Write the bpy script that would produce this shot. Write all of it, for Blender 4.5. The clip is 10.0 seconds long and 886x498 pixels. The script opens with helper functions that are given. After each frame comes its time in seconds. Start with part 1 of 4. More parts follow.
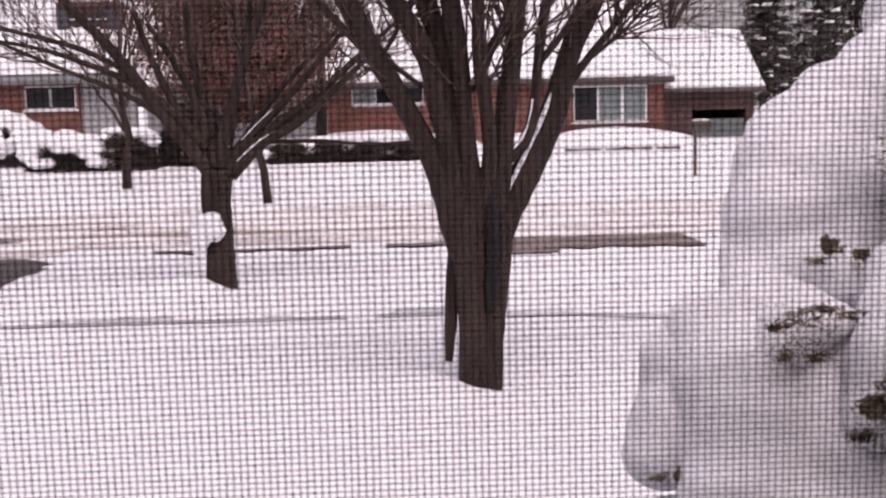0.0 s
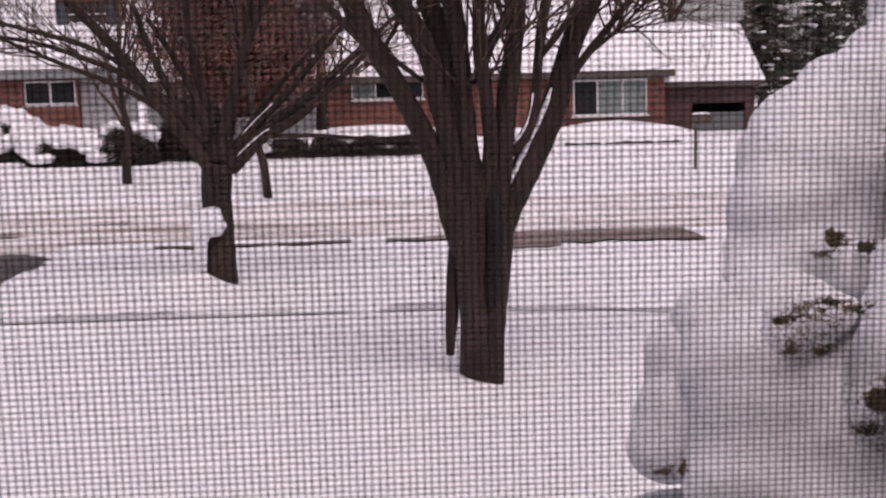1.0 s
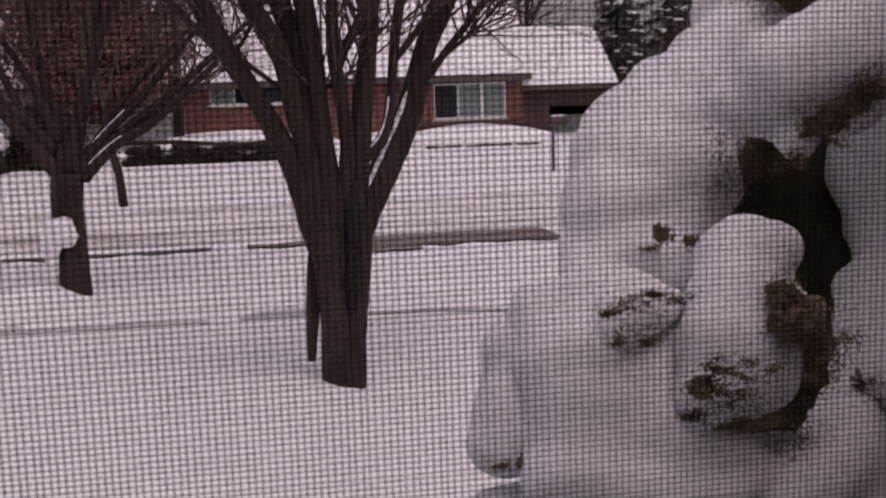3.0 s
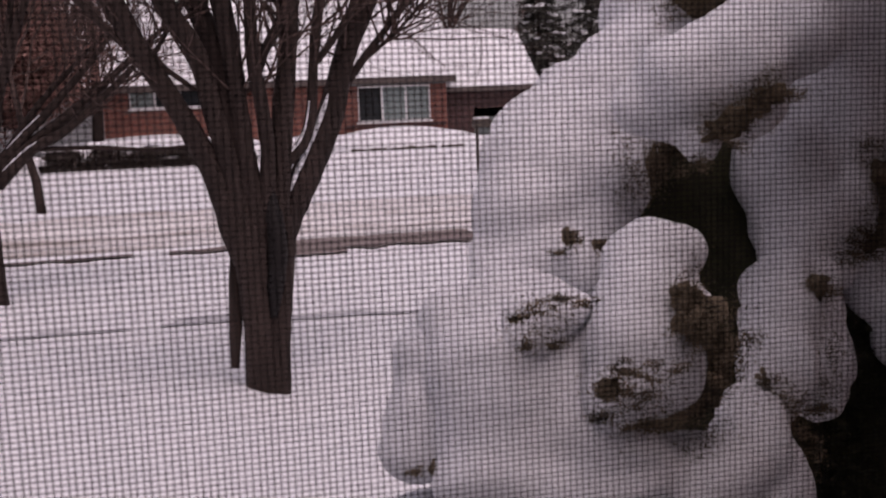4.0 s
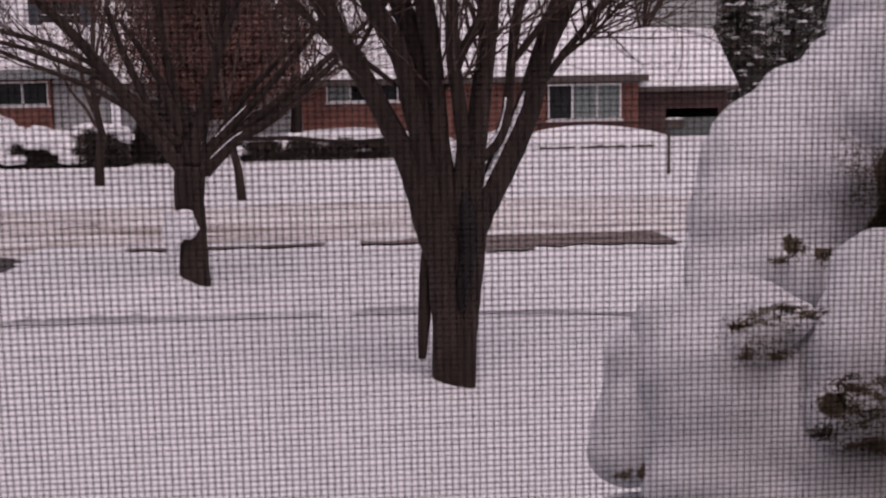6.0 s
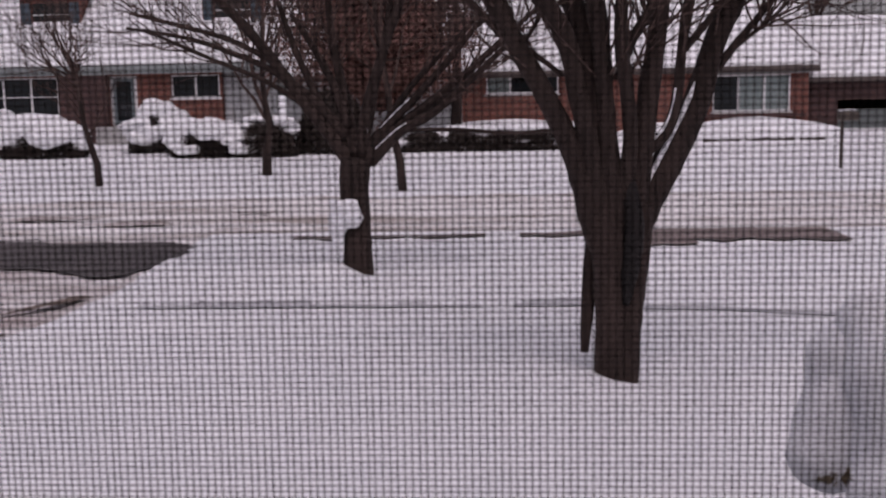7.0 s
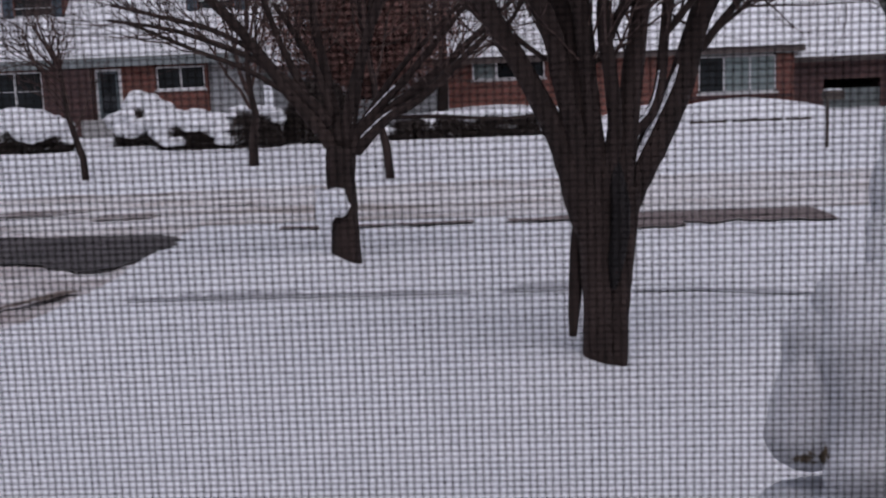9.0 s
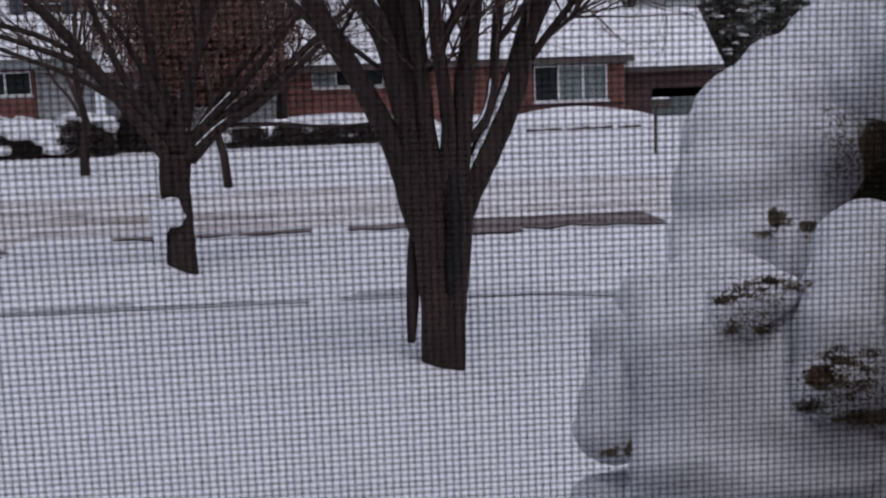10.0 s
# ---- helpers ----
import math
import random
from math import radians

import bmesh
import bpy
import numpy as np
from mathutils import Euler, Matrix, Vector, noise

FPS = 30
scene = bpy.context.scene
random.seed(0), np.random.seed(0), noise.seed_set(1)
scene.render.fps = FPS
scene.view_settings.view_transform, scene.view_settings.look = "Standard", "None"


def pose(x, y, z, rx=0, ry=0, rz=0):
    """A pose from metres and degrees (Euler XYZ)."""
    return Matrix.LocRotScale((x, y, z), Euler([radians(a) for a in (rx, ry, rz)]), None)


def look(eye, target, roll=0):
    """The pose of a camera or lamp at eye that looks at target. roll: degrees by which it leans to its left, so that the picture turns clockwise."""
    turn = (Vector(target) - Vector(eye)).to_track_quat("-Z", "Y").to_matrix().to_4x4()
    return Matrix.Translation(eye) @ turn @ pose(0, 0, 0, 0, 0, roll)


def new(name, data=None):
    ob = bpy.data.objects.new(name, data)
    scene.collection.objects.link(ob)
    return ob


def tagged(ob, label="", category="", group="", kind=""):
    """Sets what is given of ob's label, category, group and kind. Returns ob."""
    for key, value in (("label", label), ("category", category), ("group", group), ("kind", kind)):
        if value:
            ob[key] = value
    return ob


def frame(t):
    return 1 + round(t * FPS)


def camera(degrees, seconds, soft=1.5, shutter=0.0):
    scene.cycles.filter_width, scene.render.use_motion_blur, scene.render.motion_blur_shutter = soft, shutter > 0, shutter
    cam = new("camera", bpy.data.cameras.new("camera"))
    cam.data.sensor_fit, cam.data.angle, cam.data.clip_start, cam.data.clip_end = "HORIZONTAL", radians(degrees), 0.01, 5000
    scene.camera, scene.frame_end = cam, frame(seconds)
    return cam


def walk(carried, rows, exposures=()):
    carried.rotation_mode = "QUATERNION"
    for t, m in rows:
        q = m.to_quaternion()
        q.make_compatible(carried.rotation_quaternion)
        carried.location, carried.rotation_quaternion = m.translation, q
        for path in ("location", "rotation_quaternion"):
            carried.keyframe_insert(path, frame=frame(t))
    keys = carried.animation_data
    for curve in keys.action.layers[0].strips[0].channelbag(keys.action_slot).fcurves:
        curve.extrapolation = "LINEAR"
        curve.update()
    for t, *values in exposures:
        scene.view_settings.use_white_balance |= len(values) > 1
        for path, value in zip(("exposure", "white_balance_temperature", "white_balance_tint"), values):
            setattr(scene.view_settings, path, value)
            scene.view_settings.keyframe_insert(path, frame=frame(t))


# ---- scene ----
# ---- camera ----
cam = camera(43.51, 10.0, soft=2.0)
PATH = [
    (0, pose(0.0386, 0.0074, 2.5118, 82.274, 1.327, -2.965)),
    (0.5, pose(0.0420, 0.0198, 2.5063, 82.107, 1.411, -2.838)),
    (1, pose(0.0309, 0.0129, 2.5097, 81.987, 1.450, -2.983)),
    (1.5, pose(0.0313, 0.0089, 2.5084, 82.021, 1.507, -3.031)),
    (2, pose(0.0392, 0.0021, 2.5105, 82.032, 1.793, -3.269)),
    (2.5, pose(0.0612, 0.0062, 2.5037, 82.055, 1.899, -5.557)),
    (3, pose(0.0856, 0.0017, 2.5042, 82.000, 1.888, -10.030)),
    (3.2, pose(0.0948, -0.0057, 2.5117, 81.928, 2.368, -11.609)),
    (4.3, pose(0.1202, -0.0078, 2.5121, 81.940, 2.081, -14.243)),
    (4.5, pose(0.1190, -0.0286, 2.5119, 81.892, 2.041, -14.476)),
    (5, pose(0.1156, -0.0120, 2.5124, 81.953, 1.632, -14.292)),
    (5.5, pose(0.0820, -0.0102, 2.5113, 82.097, 1.843, -9.013)),
    (6, pose(0.0531, -0.0043, 2.5161, 82.122, 1.079, -4.224)),
    (6.2, pose(0.0441, 0.0051, 2.5100, 82.071, 0.694, -2.139)),
    (7.3, pose(-0.0467, 0.0212, 2.5112, 81.650, 1.484, 5.760)),
    (7.5, pose(-0.0691, 0.0265, 2.5163, 81.440, 1.481, 7.112)),
    (8, pose(-0.0952, 0.0242, 2.5092, 81.268, 1.650, 8.996)),
    (8.5, pose(-0.0640, 0.0245, 2.5130, 81.238, 1.588, 7.869)),
    (9, pose(0.0119, 0.0222, 2.5087, 81.176, 2.287, 3.174)),
    (9.5, pose(0.0473, 0.0225, 2.5014, 81.357, 2.032, -2.638)),
    (10, pose(0.0676, 0.0166, 2.5030, 81.284, 2.019, -4.941)),
]
EXPOSURES = [
    (0, 0.13, 6840, 32), (0.5, -0.04, 6850, 33), (1.0, -0.24, 6860, 33), (2.0, -0.58, 6860, 33), (3.0, -0.75, 6880, 35), (4.3, -0.56, 6880, 35), (5.0, -0.52, 6880, 35), (5.5, -0.64, 6880, 35), (6.2, -0.76, 6880, 35), (7.3, -0.80, 6360, 27), (8.5, -0.88, 6100, 22), (10, -0.90, 5850, 19),
]
# the eye is focused on the yard, so the screen close before it goes soft
cam.data.dof.use_dof = True
cam.data.dof.focus_distance = 14.0
cam.data.dof.aperture_fstop = 55.0
walk(cam, PATH, EXPOSURES)

# ---- world and sun: a bright hazy winter sky, the veiled sun high behind the eye ----
SUN_ELEV, SUN_AZ = radians(62), radians(165)
world = bpy.data.worlds.new("winter_sky")
scene.world = world
world.use_nodes = True
wn = world.node_tree
wn.nodes.clear()
sky = wn.nodes.new("ShaderNodeTexSky")
sky.sky_type = "NISHITA"
sky.sun_disc = False
sky.sun_elevation, sky.sun_rotation = SUN_ELEV, SUN_AZ
sky.air_density, sky.dust_density = 1.0, 4.0
hue = wn.nodes.new("ShaderNodeHueSaturation")
hue.inputs["Saturation"].default_value = 0.3
bg = wn.nodes.new("ShaderNodeBackground")
bg.inputs["Strength"].default_value = 0.19
wout = wn.nodes.new("ShaderNodeOutputWorld")
wn.links.new(sky.outputs[0], hue.inputs["Color"])
wn.links.new(hue.outputs[0], bg.inputs["Color"])
wn.links.new(bg.outputs[0], wout.inputs["Surface"])
sun_data = bpy.data.lights.new("sun", "SUN")
sun_data.energy, sun_data.angle, sun_data.color = 0.58, radians(60), (1.0, 0.95, 0.88)
sun = new("sun", sun_data)
sun_dir = Vector((math.sin(SUN_AZ) * math.cos(SUN_ELEV), math.cos(SUN_AZ) * math.cos(SUN_ELEV), math.sin(SUN_ELEV)))
sun.matrix_world = look(sun_dir * 80, (0, 0, 0))


# ---- materials ----
def surface(name, dark, light, scale=8.0, rough=0.7, bump=0.2, fine=60.0, metal=0.0, stretch=(1, 1, 1), spec=0.3, contrast=(0.3, 0.7)):
    m = bpy.data.materials.new(name)
    m.use_nodes = True
    nt = m.node_tree
    p = nt.nodes["Principled BSDF"]
    co = nt.nodes.new("ShaderNodeTexCoord")
    mp = nt.nodes.new("ShaderNodeMapping")
    mp.inputs["Scale"].default_value = stretch
    nt.links.new(co.outputs["Object"], mp.inputs["Vector"])
    big, small = nt.nodes.new("ShaderNodeTexNoise"), nt.nodes.new("ShaderNodeTexNoise")
    big.inputs["Scale"].default_value, small.inputs["Scale"].default_value = scale, fine
    big.inputs["Detail"].default_value, small.inputs["Detail"].default_value = 5, 4
    for n in (big, small):
        nt.links.new(mp.outputs[0], n.inputs["Vector"])
    mix = nt.nodes.new("ShaderNodeMix")
    mix.inputs["Factor"].default_value = 0.35
    nt.links.new(big.outputs[0], mix.inputs["A"])
    nt.links.new(small.outputs[0], mix.inputs["B"])
    ramp = nt.nodes.new("ShaderNodeValToRGB")
    ramp.color_ramp.elements[0].position, ramp.color_ramp.elements[1].position = contrast
    ramp.color_ramp.elements[0].color, ramp.color_ramp.elements[1].color = (*dark, 1), (*light, 1)
    nt.links.new(mix.outputs["Result"], ramp.inputs[0])
    nt.links.new(ramp.outputs[0], p.inputs["Base Color"])
    p.inputs["Roughness"].default_value, p.inputs["Metallic"].default_value = rough, metal
    p.inputs["Specular IOR Level"].default_value = spec
    if bump:
        b = nt.nodes.new("ShaderNodeBump")
        b.inputs["Strength"].default_value, b.inputs["Distance"].default_value = bump, 0.5 / scale
        nt.links.new(mix.outputs["Result"], b.inputs["Height"])
        nt.links.new(b.outputs[0], p.inputs["Normal"])
    return m


def brickwork(name, c1, c2, mortar, snowdust=0.0):
    m = bpy.data.materials.new(name)
    m.use_nodes = True
    nt = m.node_tree
    p = nt.nodes["Principled BSDF"]
    co = nt.nodes.new("ShaderNodeTexCoord")
    sep = nt.nodes.new("ShaderNodeSeparateXYZ")
    com = nt.nodes.new("ShaderNodeCombineXYZ")
    add = nt.nodes.new("ShaderNodeMath")
    nt.links.new(co.outputs["Object"], sep.inputs[0])
    nt.links.new(sep.outputs["X"], add.inputs[0])
    nt.links.new(sep.outputs["Y"], add.inputs[1])
    nt.links.new(add.outputs[0], com.inputs["X"])
    nt.links.new(sep.outputs["Z"], com.inputs["Y"])
    bt = nt.nodes.new("ShaderNodeTexBrick")
    bt.inputs["Color1"].default_value, bt.inputs["Color2"].default_value = (*c1, 1), (*c2, 1)
    bt.inputs["Mortar"].default_value = (*mortar, 1)
    bt.inputs["Scale"].default_value = 1.0
    bt.inputs["Brick Width"].default_value, bt.inputs["Row Height"].default_value = 0.21, 0.073
    bt.inputs["Mortar Size"].default_value = 0.008
    nt.links.new(com.outputs[0], bt.inputs["Vector"])
    noi = nt.nodes.new("ShaderNodeTexNoise")
    noi.inputs["Scale"].default_value, noi.inputs["Detail"].default_value = 1.3, 5
    nt.links.new(co.outputs["Object"], noi.inputs["Vector"])
    mix = nt.nodes.new("ShaderNodeMix")
    mix.data_type, mix.blend_type = "RGBA", "OVERLAY"
    mix.inputs["Factor"].default_value = 0.5
    nt.links.new(bt.outputs["Color"], mix.inputs["A"])
    nt.links.new(noi.outputs["Fac"], mix.inputs["B"])
    nt.links.new(mix.outputs["Result"], p.inputs["Base Color"])
    p.inputs["Roughness"].default_value = 0.85
    b = nt.nodes.new("ShaderNodeBump")
    b.inputs["Strength"].default_value, b.inputs["Distance"].default_value, b.invert = 0.5, 0.01, True
    nt.links.new(bt.outputs["Fac"], b.inputs["Height"])
    nt.links.new(b.outputs[0], p.inputs["Normal"])
    return m


SNOW = surface("fresh_snow", (0.76, 0.77, 0.79), (0.85, 0.85, 0.86), 1.3, 0.6, 0.12, 30, spec=0.2)
SHRUB_WHITE = surface("clinging_snow", (0.74, 0.75, 0.78), (0.85, 0.85, 0.87), 6, 0.6, 0.15, 70, spec=0.2)
SLUSH = surface("road_slush", (0.42, 0.37, 0.34), (0.79, 0.77, 0.76), 0.55, 0.55, 0.4, 4, stretch=(0.3, 1.6, 1), spec=0.4, contrast=(0.38, 0.53))
DRIVE_SLUSH = surface("driveway_slush", (0.34, 0.28, 0.262), (0.78, 0.755, 0.75), 0.9, 0.6, 0.5, 7, stretch=(0.5, 1.7, 1), spec=0.3, contrast=(0.36, 0.60))
ASPHALT = surface("wet_asphalt", (0.04, 0.036, 0.036), (0.13, 0.116, 0.115), 2, 0.75, 0.2, 40, stretch=(0.5, 1.5, 1), spec=0.2)
MUD = surface("bare_verge", (0.07, 0.05, 0.04), (0.22, 0.17, 0.14), 3, 0.7, 0.4, 40)
BARK = surface("grey_brown_bark", (0.018, 0.012, 0.010), (0.06, 0.040, 0.034), 4, 0.9, 0.55, 26, stretch=(1, 1, 0.3))
SEAM_BARK = surface("black_seam_bark", (0.006, 0.005, 0.005), (0.018, 0.013, 0.012), 5, 0.7, 0.4, 32, stretch=(1, 1, 0.22))
TWIG = surface("twig_bark", (0.045, 0.029, 0.025), (0.12, 0.078, 0.066), 12, 0.9, 0.2, 60)
DEAD_LEAF = surface("withered_leaves", (0.12, 0.063, 0.052), (0.28, 0.15, 0.125), 3, 0.8, 0, 40)
# near-black, so the gaps inside the near shrub look deeply shaded
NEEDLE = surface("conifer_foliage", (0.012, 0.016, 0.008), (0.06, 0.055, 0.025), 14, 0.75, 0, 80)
FAR_NEEDLE = surface("far_conifer_foliage", (0.03, 0.03, 0.025), (0.10, 0.09, 0.075), 3, 0.8, 0, 40)
YEW = surface("winter_bronzed_foliage", (0.04, 0.03, 0.019), (0.26, 0.20, 0.135), 26, 0.8, 0, 150, contrast=(0.34, 0.66))
HEDGE = surface("hedge_foliage", (0.028, 0.021, 0.018), (0.085, 0.064, 0.055), 6, 0.8, 0, 50)
BRICK = brickwork("red_brick", (0.21, 0.058, 0.036), (0.14, 0.04, 0.028), (0.2, 0.16, 0.14))
DARK_BRICK = brickwork("brown_brick", (0.085, 0.036, 0.03), (0.06, 0.027, 0.024), (0.09, 0.07, 0.07))
SIDING = surface("white_siding", (0.32, 0.33, 0.34), (0.5, 0.5, 0.5), 1.5, 0.6, 0.1, 20, stretch=(0.3, 1, 6))
GREY_SIDING = surface("grey_siding", (0.22, 0.22, 0.225), (0.38, 0.375, 0.38), 1.5, 0.7, 0.1, 20, stretch=(0.3, 1, 6))
TRIM = surface("white_trim_paint", (0.62, 0.62, 0.62), (0.8, 0.8, 0.79), 6, 0.5, 0.05, 60)
GUTTER = surface("grey_green_fascia", (0.16, 0.18, 0.18), (0.26, 0.28, 0.28), 2, 0.55, 0.05, 30)
BROWN_FASCIA = surface("brown_fascia_paint", (0.06, 0.045, 0.042), (0.12, 0.095, 0.085), 2, 0.6, 0.05, 30)
SHINGLE = surface("brown_shingles", (0.05, 0.04, 0.035), (0.12, 0.1, 0.09), 4, 0.9, 0.3, 40)
SHUTTER = surface("blue_grey_shutter_paint", (0.05, 0.075, 0.095), (0.09, 0.12, 0.145), 4, 0.6, 0.05, 30)
DOORPAINT = surface("teal_grey_door_paint", (0.10, 0.13, 0.14), (0.17, 0.20, 0.21), 3, 0.5, 0.05, 30)
GARAGE = surface("grey_green_garage_paint", (0.09, 0.105, 0.105), (0.15, 0.165, 0.16), 2, 0.6, 0.05, 30)
GLASS = surface("dark_window_glass", (0.012, 0.014, 0.016), (0.03, 0.034, 0.037), 0.8, 0.06, 0, 5, spec=0.6)
CURTAIN = surface("pale_drawn_curtain", (0.14, 0.18, 0.175), (0.26, 0.30, 0.29), 2, 0.8, 0.1, 12, stretch=(6, 1, 0.3))
WIRE = surface("dark_screen_wire", (0.02, 0.017, 0.017), (0.034, 0.03, 0.029), 200, 0.8, 0, 900, spec=0.1)
PLASTER = surface("room_plaster", (0.68, 0.67, 0.65), (0.76, 0.75, 0.73), 2, 0.85, 0.05, 80)
FLOORWOOD = surface("oak_floor", (0.14, 0.08, 0.045), (0.26, 0.16, 0.09), 2, 0.5, 0.1, 40, stretch=(0.2, 2, 1))
POSTWOOD = surface("weathered_post_wood", (0.05, 0.04, 0.035), (0.12, 0.1, 0.085), 8, 0.85, 0.3, 60, stretch=(1, 1, 0.2))
CONCRETE = surface("step_concrete", (0.3, 0.29, 0.28), (0.42, 0.41, 0.4), 3, 0.85, 0.2, 40)


# ---- builders ----
def link(name, bm, material, parent=None, label="", smooth=False):
    me = bpy.data.meshes.new(name)
    bm.to_mesh(me)
    bm.free()
    me.materials.append(material)
    if smooth:
        me.polygons.foreach_set("use_smooth", [True] * len(me.polygons))
    ob = new(name, me)
    if parent:
        ob.parent = parent
    if label:
        ob["label"] = label
    return ob


def part(name, bm, material, parent, label="", smooth=False):
    return link(name, bm, material, parent, label, smooth)


def raw(name, verts, faces, material, parent=None, label="", smooth=False):
    me = bpy.data.meshes.new(name)
    me.from_pydata(verts, [], faces)
    me.materials.append(material)
    if smooth:
        me.polygons.foreach_set("use_smooth", [True] * len(me.polygons))
    ob = new(name, me)
    if parent:
        ob.parent = parent
    if label:
        ob["label"] = label
    return ob


def thing(name, at, label, category, group="", kind=""):
    ob = new(name)
    ob.location = at
    ob.empty_display_size = 0.2
    return tagged(ob, label, category, group, kind)


def box(bm, lo, hi, bevel=0.0):
    v = [bm.verts.new((x, y, z)) for x in (lo[0], hi[0]) for y in (lo[1], hi[1]) for z in (lo[2], hi[2])]
    faces = [bm.faces.new([v[i] for i in f]) for f in ((0, 1, 3, 2), (4, 6, 7, 5), (0, 4, 5, 1), (2, 3, 7, 6), (0, 2, 6, 4), (1, 5, 7, 3))]
    if bevel:
        bmesh.ops.bevel(bm, geom=list({e for f in faces for e in f.edges}), offset=bevel, segments=2, affect="EDGES", profile=0.5)


def boxed(name, lo, hi, material, parent=None, label="", bevel=0.0):
    bm = bmesh.new()
    box(bm, lo, hi, bevel)
    return link(name, bm, material, parent, label)


def tube(verts, faces, pts, radii, sides=8, rough=0.0, seed=0):
    """A tapering tube along pts, added to verts and faces."""
    rnd = random.Random(seed)
    base = len(verts)
    n = len(pts)
    side = Vector((0.3, 1, 0.1))
    for i, p in enumerate(pts):
        d = (pts[min(i + 1, n - 1)] - pts[max(i - 1, 0)]).normalized()
        u = (side - d * side.dot(d)).normalized()
        w = d.cross(u)
        for k in range(sides):
            a = 2 * math.pi * k / sides
            r = radii[i] * (1 + rough * (rnd.random() - 0.5))
            q = p + u * (math.cos(a) * r) + w * (math.sin(a) * r)
            verts.append((q.x, q.y, q.z))
    for i in range(n - 1):
        for k in range(sides):
            a, b = base + i * sides + k, base + i * sides + (k + 1) % sides
            faces.append((a, b, b + sides, a + sides))
    faces.append(tuple(range(base + sides - 1, base - 1, -1)))
    faces.append(tuple(range(base + (n - 1) * sides, base + n * sides)))


def smooth_path(pts, radii, steps=4):
    """A rounder path through the points (Catmull-Rom)."""
    out, rad = [], []
    n = len(pts)
    for i in range(n - 1):
        p0, p1, p2, p3 = pts[max(i - 1, 0)], pts[i], pts[i + 1], pts[min(i + 2, n - 1)]
        for s in range(steps):
            t = s / steps
            out.append(0.5 * ((2 * p1) + (p2 - p0) * t + (2 * p0 - 5 * p1 + 4 * p2 - p3) * t * t + (3 * p1 - p0 - 3 * p2 + p3) * t ** 3))
            rad.append(radii[i] * (1 - t) + radii[i + 1] * t)
    out.append(pts[-1])
    rad.append(radii[-1])
    return out, rad


def twigs(verts, faces, rnd, p, d, length, radius, depth, up=0.25, sides=4):
    """A branching twig that tapers and wanders."""
    pts, radii = [p.copy()], [radius]
    n = 4
    for i in range(n):
        d = (d + Vector((rnd.gauss(0, 0.16), rnd.gauss(0, 0.16), rnd.gauss(up * 0.4, 0.12)))).normalized()
        p = p + d * (length / n)
        pts.append(p.copy())
        radii.append(radius * (1 - 0.8 * (i + 1) / n))
        if depth and i:
            for _ in range(rnd.choice((1, 1, 2))):
                s = Vector((rnd.gauss(0, 1), rnd.gauss(0, 1), rnd.gauss(0.2, 0.8))).normalized()
                twigs(verts, faces, rnd, p, (d * 0.9 + s * 0.7).normalized(), length * rnd.uniform(0.4, 0.65), radius * 0.5, depth - 1, up, max(3, sides - 1))
    tube(verts, faces, pts, radii, sides)


def leaves(rnd, places, size, flat=0.5):
    """Small pointed blades, one for each place."""
    verts, faces = [], []
    for p in places:
        d = Vector((rnd.gauss(0, 1), rnd.gauss(0, 1), rnd.gauss(-0.2, flat))).normalized()
        s = d.cross(Vector((rnd.gauss(0, 1), rnd.gauss(0, 1), rnd.gauss(0, 1)))).normalized()
        k = size * rnd.uniform(0.6, 1.4)
        i = len(verts)
        for q in (p, p + d * k * 0.5 + s * k * 0.22, p + d * k, p + d * k * 0.5 - s * k * 0.22):
            verts.append((q.x, q.y, q.z))
        faces.append((i, i + 1, i + 2, i + 3))
    return verts, faces


def lump(bm, c, r, rnd, wobble=0.08, sub=3):
    """A rounded, uneven lump of snow."""
    off = Vector((rnd.uniform(-50, 50), rnd.uniform(-50, 50), rnd.uniform(-50, 50)))
    m = Matrix.Translation(c) @ Matrix.Diagonal((*r, 1))
    made = bmesh.ops.create_icosphere(bm, subdivisions=sub, radius=1.0)["verts"]
    for v in made:
        v.co *= 1 + wobble * 2 * noise.noise(v.co * 1.7 + off)
        v.co = m @ v.co


def cloud(size):
    """An uneven height of that size, shared by all snow."""
    name = "uneven_%d" % round(size * 1000)
    tex = bpy.data.textures.get(name) or bpy.data.textures.new(name, "CLOUDS")
    tex.noise_scale, tex.noise_depth = size, 2
    return tex


def snow_mesh(name, lumps, parent, rnd, voxel, label="", material=None, wobble=0.08, smooth=8, rough=0.0):
    """Lumps run together into one mass of snow."""
    bm = bmesh.new()
    for c, r in lumps:
        lump(bm, Vector(c), r, rnd, wobble)
    ob = link(name, bm, material or SHRUB_WHITE, parent, label, smooth=True)
    rm = ob.modifiers.new("merge", "REMESH")
    rm.mode, rm.voxel_size, rm.use_smooth_shade = "VOXEL", voxel, True
    sm = ob.modifiers.new("settle", "SMOOTH")
    sm.factor, sm.iterations = 0.5, smooth
    if rough:
        for size, amount in ((0.16, 0.018), (0.05, 0.008)):
            dp = ob.modifiers.new("uneven", "DISPLACE")
            dp.texture, dp.strength, dp.mid_level, dp.texture_coords = cloud(size), amount * rough, 0.5, "GLOBAL"
    return ob


# ---- ground ----
def rise(y):
    return max(0.0, min(y, 60.0) - 28.0) * 0.025


